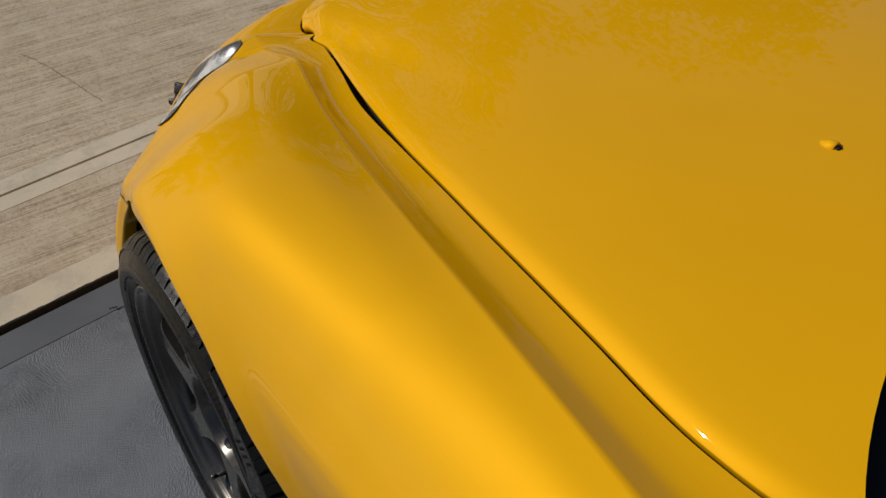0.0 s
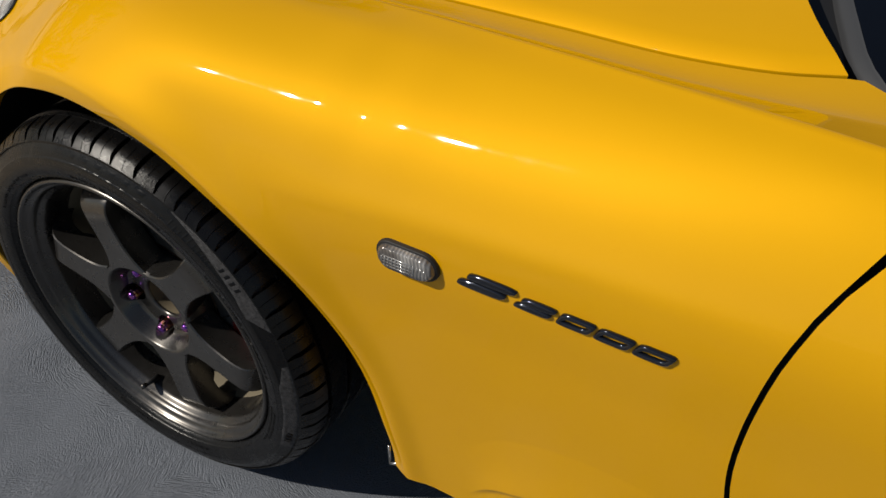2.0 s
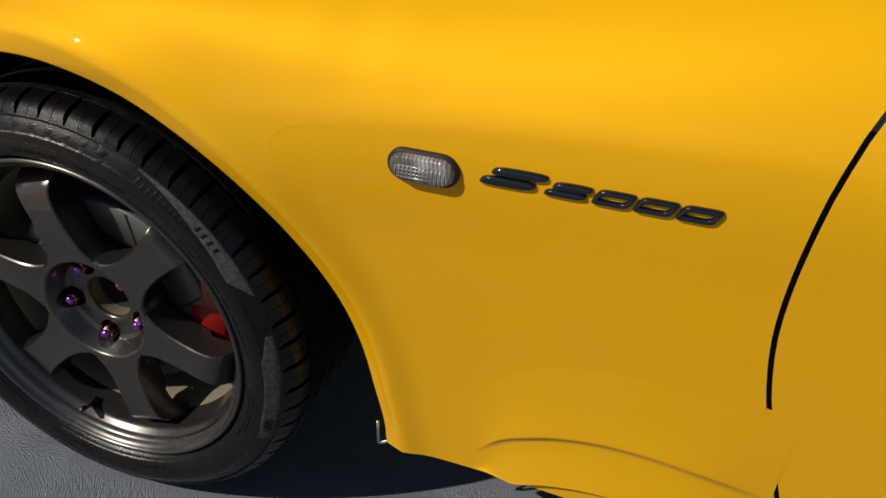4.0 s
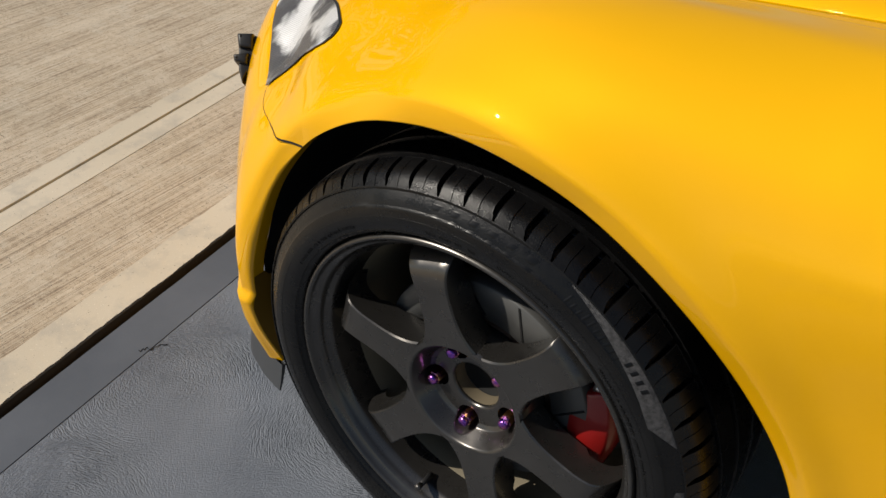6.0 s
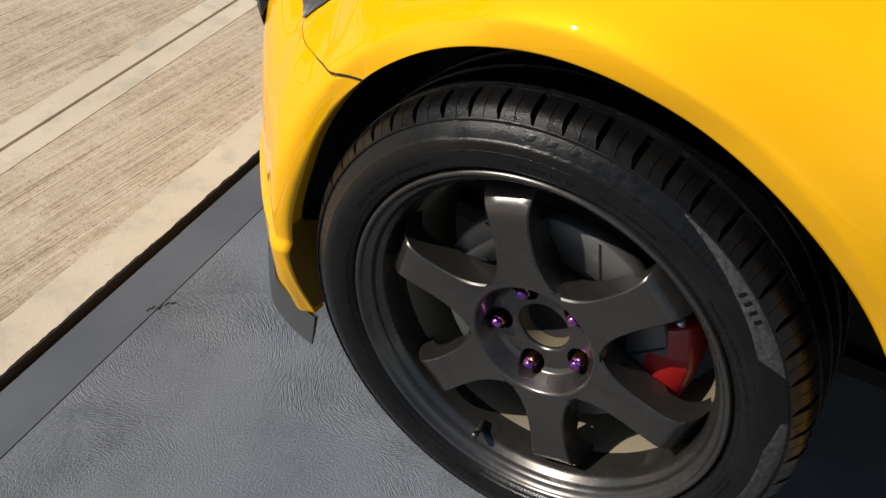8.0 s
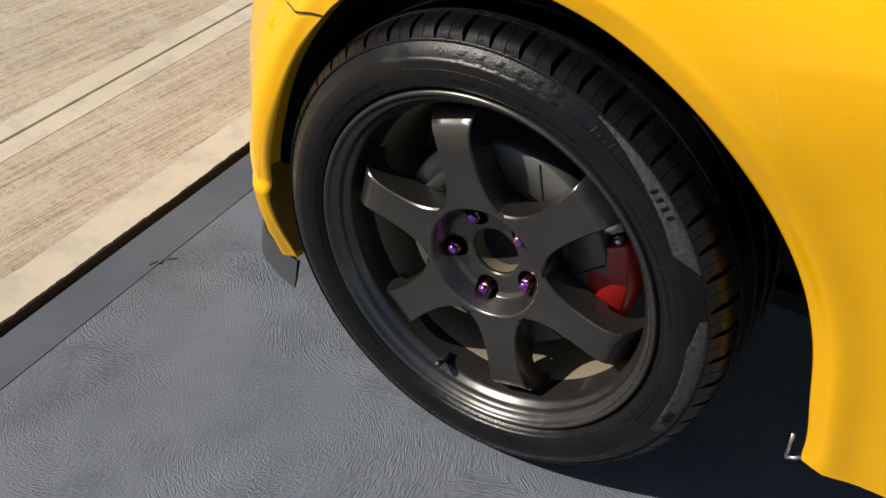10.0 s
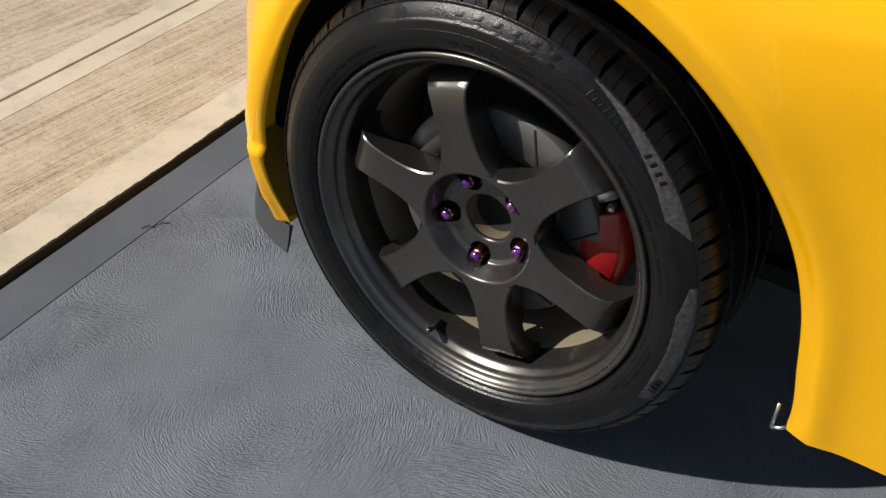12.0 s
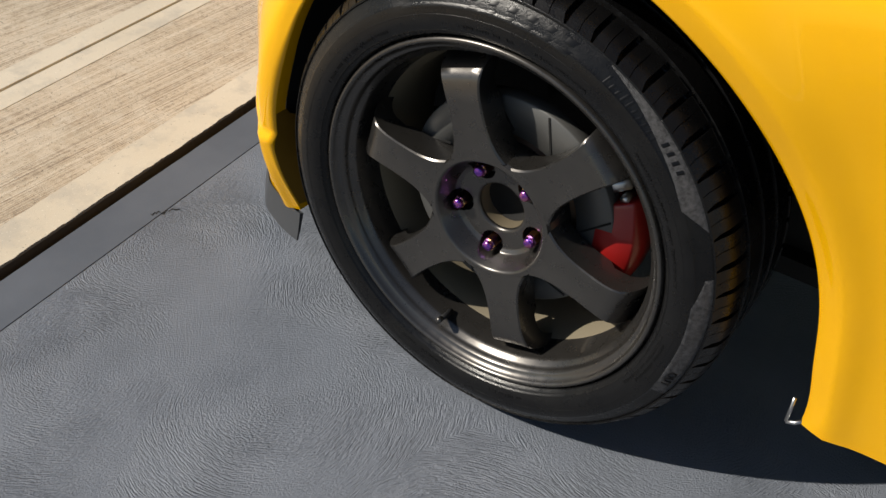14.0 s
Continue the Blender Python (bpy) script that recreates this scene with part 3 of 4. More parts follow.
def front_edge(y):
    """x of the bonnet's front edge, along the top of the bumper."""
    y = min(y, 2 * MIDDLE - y)
    return float(np.interp(y, [p.y for p in FRONT], [p.x for p in FRONT]))


def bonnet():
    """Bonnet with a turned-down edge; it rises a little to the middle."""
    corner = skin(-0.585, 1.0)

    def f(i, j):
        k = min(1.0, max(0.0, (j - 2) / 48))
        t = i / 70
        rear = rear_edge(0.27 + (2 * MIDDLE - 0.54) * k)
        p = skin(rear + (-0.585 - rear) * t, 1.0)
        y = p.y + 0.0020 + (2 * MIDDLE - 2 * p.y - 0.0040) * k
        mid = 1 - (2 * k - 1) ** 2
        x = p.x + (front_edge(y) + 0.004 - corner.x) * smooth_step(0.35, 1.0, t)
        z = p.z + 0.0015 + 0.052 * mid ** 0.72 * (1 - 0.9 * smooth_step(0.6, 1.0, t))
        if j < 2:
            z -= (0.013, 0.0010)[j]
            y += (0.0050, -0.0004)[j]
        if j > 50:
            z -= (0.0010, 0.013)[j - 51]
        return (x, y, z)
    bm = grid(f, 71, 53)
    bmesh.ops.recalc_face_normals(bm, faces=bm.faces)
    return part("bonnet", bm, M_YELLOW, car, "glossy yellow bonnet with washer jet")


bonnet()


def under_skin():
    """Black tray under the panel gaps."""
    def f(i, j):
        u = 0.9 - 1.5 * i / 50
        p = skin(u, (0.70, 0.85, 1.0)[min(j, 2)], out=-0.02)
        return (p.x, p.y + (0.05 if j == 3 else 0), p.z - 0.024)
    return part("inner_panel", grid(f, 51, 4), M_GAP, car)


under_skin()


def liner():
    """Black wheel housing behind the arch."""
    def f(i, j):
        a = -13 + 213 * i / 60
        r = arch_r(a) + (0.004, 0.012, 0.02, 0.02)[min(j, 3)] if j < 4 else (0.30, 0.12)[j - 4]
        y = (0.052 - 0.028 * smooth_step(15, 50, a) * smooth_step(125, 95, a), 0.08, 0.16, 0.36, 0.38, 0.38)[j]
        return (r * math.cos(radians(a)), y, max(0.15, HUB + r * math.sin(radians(a))))
    return part("wheel_housing", grid(f, 61, 6), M_LINER, car)


liner()


def underbody():
    """Black floor plate and bulkhead, unseen; added to keep light out from below and behind the wheels."""
    bm = bmesh.new()
    box(bm, (-0.50, 0.37, 0.155), (1.75, 2 * MIDDLE - 0.37, 0.185))
    box(bm, (0.46, 0.06, 0.20), (1.75, 0.37, 0.225))
    box(bm, (0.47, 0.10, 0.226), (0.50, 2 * MIDDLE - 0.10, 0.72))
    box(bm, (-0.44, 0.40, 0.186), (0.47, 0.43, 0.60))
    return part("underbody", bm, M_LINER, car, "unseen black underbody and bulkhead, added to block light", smooth=False)


underbody()


def door():
    def f(i, j):
        z = 0.215 + (0.85 - 0.215) * j / 24
        u0 = DOOR(z) + 0.0028
        u = u0 + (1.75 - u0) * (i / 30) ** 1.3
        p = skin(u, s_at(u, min(z, gap_z(u) - 0.002)))
        return (u, p.y, z)
    bm = grid(f, 31, 25)
    bmesh.ops.recalc_face_normals(bm, faces=bm.faces)
    return part("door", bm, M_YELLOW, car, "yellow driver door")


door()

# ---- wheel ----
wheel = new("wheel")
wheel.parent = car
wheel.location = (0, 0, HUB)
RIM = ((0.2365, 0.012), (0.2375, 0.003), (0.2352, -0.0025), (0.2330, -0.0035), (0.2305, -0.0025), (0.2290, 0.0005), (0.2272, 0.0050), (0.2230, 0.0075), (0.2205, 0.0090),
       (0.2190, 0.0150), (0.2172, 0.0200), (0.2125, 0.0225), (0.2105, 0.0300), (0.2085, 0.0480), (0.2060, 0.0660), (0.1985, 0.085), (0.1985, 0.185), (0.2150, 0.200), (0.2345, 0.206), (0.2345, 0.212))
RIM = [(r * 1.018, y) for r, y in RIM]
RIM_FACE = RIM[:15]
part("rim", lathe(RIM_FACE, 160), M_RIM, wheel, "dark bronze wheel rim barrel")
part("rim_barrel", lathe(RIM[14:], 96), M_DUST, wheel, "dusty inner rim barrel")
HUBP = ((0.0330, 0.110), (0.0330, 0.0530), (0.0345, 0.0508), (0.0370, 0.0500), (0.0600, 0.0482), (0.0655, 0.0445), (0.0755, 0.0245), (0.0775, 0.0205), (0.0797, 0.0190), (0.0860, 0.0190), (0.0890, 0.0240), (0.0890, 0.0700))
BOLT_R, BOLT_A = 0.05715, 120.0


def hub():
    """Dished wheel centre with a deep socket round each nut."""
    radii = np.array([p[0] for p in HUBP[1:]])
    depth = np.array([p[1] for p in HUBP[1:]])
    rows = [0.0330] + list(np.arange(0.0332, 0.0890, 0.0008)) + [0.0890]
    bolts = [(BOLT_R * math.cos(radians(BOLT_A + 72 * k)), BOLT_R * math.sin(radians(BOLT_A + 72 * k))) for k in range(5)]

    def f(i, j):
        a = 2 * math.pi * i / 320
        if j == 0:
            return (0.0330 * math.cos(a), 0.0560, 0.0330 * math.sin(a))
        if j == len(rows) + 1:
            return (0.0890 * math.cos(a), 0.070, 0.0890 * math.sin(a))
        r = rows[j - 1]
        x, z = r * math.cos(a), r * math.sin(a)
        y = float(np.interp(r, radii[:-1], depth[:-1]))
        near = min(math.hypot(x - bx, z - bz) for bx, bz in bolts)
        return (x, y + (0.0670 - y) * smooth_step(0.0160, 0.0150, near) if near < 0.0160 else y, z)
    return part("hub", grid(f, 320, len(rows) + 2, True), M_RIM, wheel, "dark bronze dished wheel centre with nut sockets")


sharpen(hub(), 40)
SPOKE_A = 106.5
spoke_w = spline(((0.070, 0.047), (0.080, 0.0400), (0.090, 0.0335), (0.105, 0.0280), (0.135, 0.0243), (0.160, 0.0245), (0.180, 0.0265), (0.195, 0.0300), (0.210, 0.0350)))
spoke_y = spline(((0.070, 0.0192), (0.10, 0.0172), (0.14, 0.0148), (0.172, 0.0142), (0.184, 0.0160), (0.192, 0.0205), (0.199, 0.0285), (0.204, 0.0380), (0.208, 0.0500), (0.2110, 0.062)))


def spoke(a):
    cross = ((-0.93, 0.045), (-1.0, 0.016), (-1.0, 0.0020), (-0.93, 0.0), (-0.45, 0.0006), (0.0, 0.0009), (0.45, 0.0006), (0.93, 0.0), (1.0, 0.0020), (1.0, 0.016), (0.93, 0.045))
    rs = list(np.linspace(0.0785, 0.170, 12)) + [0.176, 0.180, 0.184, 0.188, 0.192, 0.1955, 0.199, 0.202, 0.205, 0.208, 0.2110]

    def f(i, j):
        r = rs[i]
        k, back = cross[j]
        w = spoke_w(r) * k
        y = spoke_y(r) + back * (1.0 if r < 0.16 else 0.85)
        d = Vector((math.cos(radians(a)), 0, math.sin(radians(a))))
        n = Vector((-d.z, 0, d.x))
        return d * r + n * w + Vector((0, y, 0))
    bm = grid(f, len(rs), len(cross))
    bmesh.ops.recalc_face_normals(bm, faces=bm.faces)
    return part("spoke", bm, M_RIM, wheel)


for k in range(6):
    sharpen(spoke(SPOKE_A + 60 * k), 38)


def lug_nut(a):
    """Six-sided shank with a smooth domed cap."""
    def turned(prof, flats):
        def f(i, j):
            t = 2 * math.pi * i / 24
            r, y = prof[j]
            r *= (1.0 if i % 4 < 2 else 0.88) if flats else 1.0
            return (BOLT_R * math.cos(radians(a)) + r * math.cos(t), y, BOLT_R * math.sin(radians(a)) + r * math.sin(t))
        return grid(f, 24, len(prof), True)
    nut = sharpen(part("lug_nut", turned(((0.0074, 0.0395), (0.0086, 0.0405), (0.0090, 0.0480), (0.0096, 0.0680)), True), M_SHANK, wheel, "gold and purple anodised lug nut"), 25)
    part("cap", turned(((0.0003, 0.0325), (0.0045, 0.0328), (0.0066, 0.0345), (0.0072, 0.0370), (0.0073, 0.0405)), False), M_NUT, nut, "purple anodised cap")


for k in range(5):
    lug_nut(BOLT_A + 72 * k)

TREADS = 54
WALL = ((0.2385, 0.016), (0.2410, 0.0045), (0.2450, -0.0030), (0.2475, -0.0045), (0.2490, -0.0055), (0.2500, -0.0075), (0.2550, -0.0096), (0.2600, -0.0110), (0.2660, -0.0119), (0.2720, -0.0122), (0.2770, -0.0118),
        (0.2805, -0.0108), (0.2815, -0.0095), (0.2850, -0.0078), (0.2890, -0.0056), (0.2925, -0.0034), (0.2960, -0.0010), (0.2974, 0.0000), (0.2980, -0.0016), (0.2996, -0.0010), (0.3022, 0.0026), (0.3055, 0.0066), (0.3085, 0.0104), (0.3115, 0.0155), (0.3140, 0.0235), (0.3155, 0.0320), (0.3162, 0.0400))
SLOT = ((0.00, 0.0), (0.02, 1.0), (0.17, 1.0), (0.19, 0.0), (0.36, 0.0), (0.585, 0.0), (0.592, 2.0), (0.608, 2.0), (0.615, 0.0), (0.80, 0.0))
PITCH = (0.0, 1.03, 1.94, 3.02, 3.97, 4.90, 6.0)          # uneven tread pitches, in sixes


def tyre():
    """Tyre with shoulder slots and sipes, tread grooves and a stepped sidewall."""
    prof = list(WALL)
    for y0, y1 in ((0.040, 0.048), (0.084, 0.094), (0.126, 0.136), (0.172, 0.180)):
        prof += [(0.3168, y0), (0.3100, y0 + 0.0012), (0.3100, y1 - 0.0012), (0.3174, y1)]
    prof += [(r, 0.220 - y) for r, y in WALL[::-1]]
    n = len(SLOT)

    def f(i, j):
        r, y = prof[j]
        at, kind = SLOT[i % n]
        up = smooth_step(0.2975, 0.3080, r) if min(y, 0.22 - y) < 0.041 else 0.0
        if kind == 0.0 and at <= 0.20:
            at = 0.095 + (at - 0.095) * (0.24 + 0.76 * up)
        elif kind == 1.0:
            at = 0.095 + (at - 0.095) * (0.20 + 0.80 * up)
            r -= 0.0085 * up
        elif kind == 2.0 and y < 0.030:
            r -= 0.0035 * up
        six, place = divmod(i // n, 6)
        wide = PITCH[place + 1] - PITCH[place]
        a = 2 * math.pi * (6 * six + PITCH[place] + (at + 0.10 * up) * wide + 0.25) / TREADS
        return (r * math.cos(a), y, r * math.sin(a))
    ob = part("tyre", grid(f, TREADS * n, len(prof), True), M_TYRE, wheel, "black low-profile road tyre")
    return sharpen(ob, 32)


tyre()

# ---- body fittings ----
def plate(name, outline, out, mat, parent, label="", thick=0.0):
    """A patch that lies on the skin: rows of (u, s), standing out from it."""
    bm = grid(lambda i, j: skin(*outline[i][j], out=out), len(outline), len(outline[0]))
    bmesh.ops.recalc_face_normals(bm, faces=bm.faces)
    bm.normal_update()
    if sum(f.normal.dot(Vector((-0.6, -0.6, 0.5))) for f in bm.faces) < 0:
        bmesh.ops.reverse_faces(bm, faces=bm.faces)
    ob = part(name, bm, mat, parent, label)
    return ob


LAMP_REAR = [us(-0.4125, 0.5665), us(-0.374, 0.603), us(-0.346, 0.630), us(-0.318, 0.648), us(-0.297, 0.663), us(-0.287, 0.673), us(-0.285, 0.679), us(-0.289, 0.684), us(-0.309, 0.685), us(-0.339, 0.681), (-0.40, 0.775), (-0.46, 0.81), (-0.50, 0.835)]
LAMP_FRONT = [us(-0.4130, 0.5660), us(-0.442, 0.574), us(-0.471, 0.584), us(-0.501, 0.594), us(-0.530, 0.606), (-0.655, 0.728), (-0.67, 0.765), (-0.64, 0.805), (-0.56, 0.835)]


def smooth_line(points, n):
    p = np.array(points)
    d = np.r_[0, np.cumsum(np.hypot(np.diff(p[:, 0]), np.diff(p[:, 1])))]
    t = np.linspace(0, d[-1], n)
    return list(zip(np.interp(t, d, p[:, 0]), np.interp(t, d, p[:, 1])))


def lamp_rows(grow, n=90, m=40):
    rows = []
    for (ua, sa), (ub, sb) in zip(smooth_line(LAMP_REAR, n), smooth_line(LAMP_FRONT, n)):
        rows.append([(ua + (ub - ua) * t, sa + (sb - sa) * t) for t in np.linspace(-grow, 1 + grow, m)])
    return rows


def lens_material(name, pitch, along, low, high, rough, metal):
    """Silvery plastic with fine ribs, one every pitch metres across the direction along."""
    m = material(name, high, rough, metal, 0.3)
    n = Nodes(m)
    v = n.coords()
    dot = n.t.nodes.new("ShaderNodeVectorMath")
    dot.operation = "DOT_PRODUCT"
    dot.inputs[1].default_value = along
    n.link(v, dot.inputs[0])
    ribs = n.math("SINE", n.math("ADD", n.math("MULTIPLY", dot.outputs["Value"], 6.2832 / pitch), n.math("MULTIPLY", n.noise(v, 9.0, 2), 5.0)))
    col = n.ramp(n.noise(v, 15.0, 3), (0.47, low), (0.60, high))
    n.put("Base Color", n.mix(n.ramp(ribs, (0.0, (0.0,) * 3), (0.7, (0.35,) * 3)), col, tuple(0.55 * k for k in low)))
    n.bump(ribs, 0.3, pitch * 0.3)
    return m


M_REFLECT = lens_material("ribbed_lamp_reflector", 0.0036, (-0.47, 0.59, 0.66), (0.10, 0.10, 0.11), (0.80, 0.80, 0.81), 0.30, 0.45)
M_CLEAR = material("clear_lamp_plastic", (1, 1, 1), 0.03)
M_CLEAR.node_tree.nodes["Principled BSDF"].inputs["Transmission Weight"].default_value = 1.0
M_CLEAR.node_tree.nodes["Principled BSDF"].inputs["IOR"].default_value = 1.06

headlight = plate("headlight", lamp_rows(0.0), 0.0034, M_GAP, car, "clear headlight with ribbed silver reflector")
plate("reflector", lamp_rows(-0.012), 0.0050, M_REFLECT, headlight, "ribbed silver reflector")
cover = plate("lamp_cover", lamp_rows(0.0), 0.0074, M_CLEAR, headlight, "clear plastic lamp cover")
cover.visible_shadow = False


def tube(points, r, n=10, bm=None, cap=True):
    """A round bar along points; r is one radius or one for each point."""
    bm = bm or bmesh.new()
    pts = [Vector(p) for p in points]
    rs = r if isinstance(r, (list, tuple)) else [r] * len(pts)
    rings = []
    for i, p in enumerate(pts):
        d = (pts[min(i + 1, len(pts) - 1)] - pts[max(i - 1, 0)]).normalized()
        a = d.orthogonal().normalized()
        if abs(d.y) < 0.9:
            a = d.cross(Vector((0, 1, 0))).normalized()
        b = d.cross(a)
        rings.append([bm.verts.new(p + (a * math.cos(2 * math.pi * k / n) + b * math.sin(2 * math.pi * k / n)) * rs[i]) for k in range(n)])
    for q, w in zip(rings, rings[1:]):
        for k in range(n):
            bm.faces.new((q[k], q[(k + 1) % n], w[(k + 1) % n], w[k]))
    if cap:
        bm.faces.new(rings[0][::-1])
        bm.faces.new(rings[-1])
    return bm


M_WASHER = material("worn_black_plastic", (0.010, 0.010, 0.011), 0.42, 0, 0.12)


def headlamp_washer():
    """Black pop-up washer: a housing that ends in a point below, with two stepped nozzles."""
    centre = Vector((-0.5681, 0.2475, 0.5226))
    right, up = Vector((0.8075, 0.5900, 0.0)), Vector((-0.380, 0.520, 0.7647))
    out = right.cross(up).normalized()

    def block(shape, levels, soft):
        bm = bmesh.new()
        cx = sum(p[0] for p in shape) / len(shape)
        cy = sum(p[1] for p in shape) / len(shape)
        rings = [[bm.verts.new(centre + right * (cx + (x - cx) * k) + up * (cy + (y - cy) * k) + out * h) for x, y in shape] for h, k in levels]
        for p, q in zip(rings, rings[1:]):
            for n in range(len(p)):
                m = (n + 1) % len(p)
                bm.faces.new((p[n], p[m], q[m], q[n]))
        bm.faces.new(rings[-1])
        bmesh.ops.recalc_face_normals(bm, faces=bm.faces)
        return bevel(bm, soft, 2, 25)
    housing = ((-0.017, 0.031), (0.009, 0.030), (0.021, 0.028), (0.020, -0.006), (0.012, -0.023), (-0.003, -0.030), (-0.010, -0.044), (-0.0155, -0.024), (-0.0165, 0.002))
    washer = sharpen(part("headlamp_washer", block(housing, ((-0.065, 1.0), (0.004, 1.0), (0.010, 0.90)), 0.0018), M_WASHER, car, "black headlamp washer with two nozzles"), 50)
    for name, shape in (("upper_nozzle", ((-0.0180, 0.0310), (0.0080, 0.0310), (0.0080, 0.0060), (-0.0150, 0.0085))), ("lower_nozzle", ((-0.0235, -0.0020), (0.0010, 0.0010), (0.0000, -0.0175), (-0.0210, -0.0130)))):
        nozzle = part(name, block(shape, ((-0.012, 1.0), (0.012, 1.0), (0.018, 0.80)), 0.0025), M_WASHER, washer)
        c = centre + right * (shape[0][0] + 0.0065) + up * (shape[0][1] - 0.0055) + out * 0.0155
        part("jet", tube((c, c + out * 0.003), [0.0022, 0.0018], 10), M_GAP, nozzle)
    return washer


headlamp_washer()


def bonnet_jet():
    """Small body-coloured wedge with a black nozzle towards the screen."""
    bm = bmesh.new()
    c = Vector((0.477, 0.635, 0.8625))
    rings = []
    for x, w, h in ((-0.013, 0.003, 0.0015), (-0.009, 0.0075, 0.0045), (-0.002, 0.0095, 0.0085), (0.006, 0.0095, 0.0100), (0.0075, 0.0085, 0.0092)):
        rings.append([bm.verts.new(c + Vector((x, w * math.cos(a), -0.003 + (h + 0.003) * math.sin(a)))) for a in np.linspace(0, math.pi, 11)])
    for p, q in zip(rings, rings[1:]):
        for k in range(10):
            bm.faces.new((p[k], p[k + 1], q[k + 1], q[k]))
    bm.faces.new(rings[-1])
    bm.faces.new(rings[0])
    bmesh.ops.recalc_face_normals(bm, faces=bm.faces)
    jet = sharpen(part("washer_jet", bm, M_YELLOW, car, "small yellow washer jet on the bonnet"), 40)
    bm = bmesh.new()
    prism(bm, [(0.0065 * math.cos(a), 0.0072 * math.sin(a) - 0.001) for a in np.linspace(0, math.pi, 9)], -0.004, 0.004, Matrix.Translation(c + Vector((0.009, 0, 0))) @ Matrix.Rotation(radians(90), 4, "Z"))
    part("nozzle", bm, M_BLACK, jet, "black nozzle")


bonnet_jet()


def stadium(w, h, n=10):
    """Outline of a slot w long and h high."""
    r = h / 2
    pts = [(w / 2 - r + r * math.cos(a), r * math.sin(a)) for a in np.linspace(-math.pi / 2, math.pi / 2, n)]
    return pts + [(-(w / 2 - r) + r * math.cos(a), r * math.sin(a)) for a in np.linspace(math.pi / 2, 3 * math.pi / 2, n)]


def side_frame(u, z, tilt):
    """A frame on the side of the car: x to the tail, y into the body."""
    p = skin(u, s_at(u, z))
    return Matrix.Translation(p) @ Matrix.Rotation(radians(-tilt), 4, "Y")


def slab_on(name, outline, depth, m, mat, parent, label="", round_by=0.0015, top=0.85):
    """A raised piece of that outline with a narrower, rounded face."""
    bm = bmesh.new()
    cx = sum(p[0] for p in outline) / len(outline)
    cz = sum(p[1] for p in outline) / len(outline)
    levels = ((1.0, 0.004), (1.0, -depth * 0.55), (0.5 + top / 2, -depth * 0.9), (top, -depth))
    rings = [[bm.verts.new(m @ Vector((cx + (x - cx) * k, y, cz + (z - cz) * k))) for x, z in outline] for k, y in levels]
    for p, q in zip(rings, rings[1:]):
        for i in range(len(p)):
            j = (i + 1) % len(p)
            bm.faces.new((p[i], p[j], q[j], q[i]))
    bm.faces.new(rings[-1])
    bmesh.ops.recalc_face_normals(bm, faces=bm.faces)
    return part(name, bm, mat, parent, label)


M_MARKER = lens_material("ribbed_marker_lens", 0.0042, (0.98, 0.0, 0.17), (0.13, 0.12, 0.115), (0.46, 0.45, 0.44), 0.18, 0.3)
M_RIB = material("clear_lens_rib", (0.42, 0.42, 0.42), 0.2, 0.4, 0.6)


def side_marker():
    m = side_frame(0.474, 0.6595, 2.0)
    light = sharpen(slab_on("side_marker", stadium(0.0765, 0.0365, 14), 0.0050, m, M_BLACK, car, "clear side marker light in black gasket", top=0.96), 60)
    slab_on("lens", stadium(0.0690, 0.0300, 14), 0.0120, m, M_MARKER, light, "ribbed clear lens", top=0.84)
    for i in range(13):
        x = -0.026 + 0.0043 * i
        h = 0.0105 if abs(x) < 0.024 else 0.008
        part("rib", tube((m @ Vector((x, -0.0116, -h)), m @ Vector((x, -0.0122, 0)), m @ Vector((x, -0.0116, h * 0.35))), 0.0008, 6), M_RIB, light)
    for i in range(4):
        z = -0.0085 + 0.0042 * i
        part("rib", tube((m @ Vector((-0.025, -0.0116, z)), m @ Vector((0, -0.0121, z)), m @ Vector((0.014, -0.0116, z))), 0.0007, 6), M_RIB, light)


side_marker()


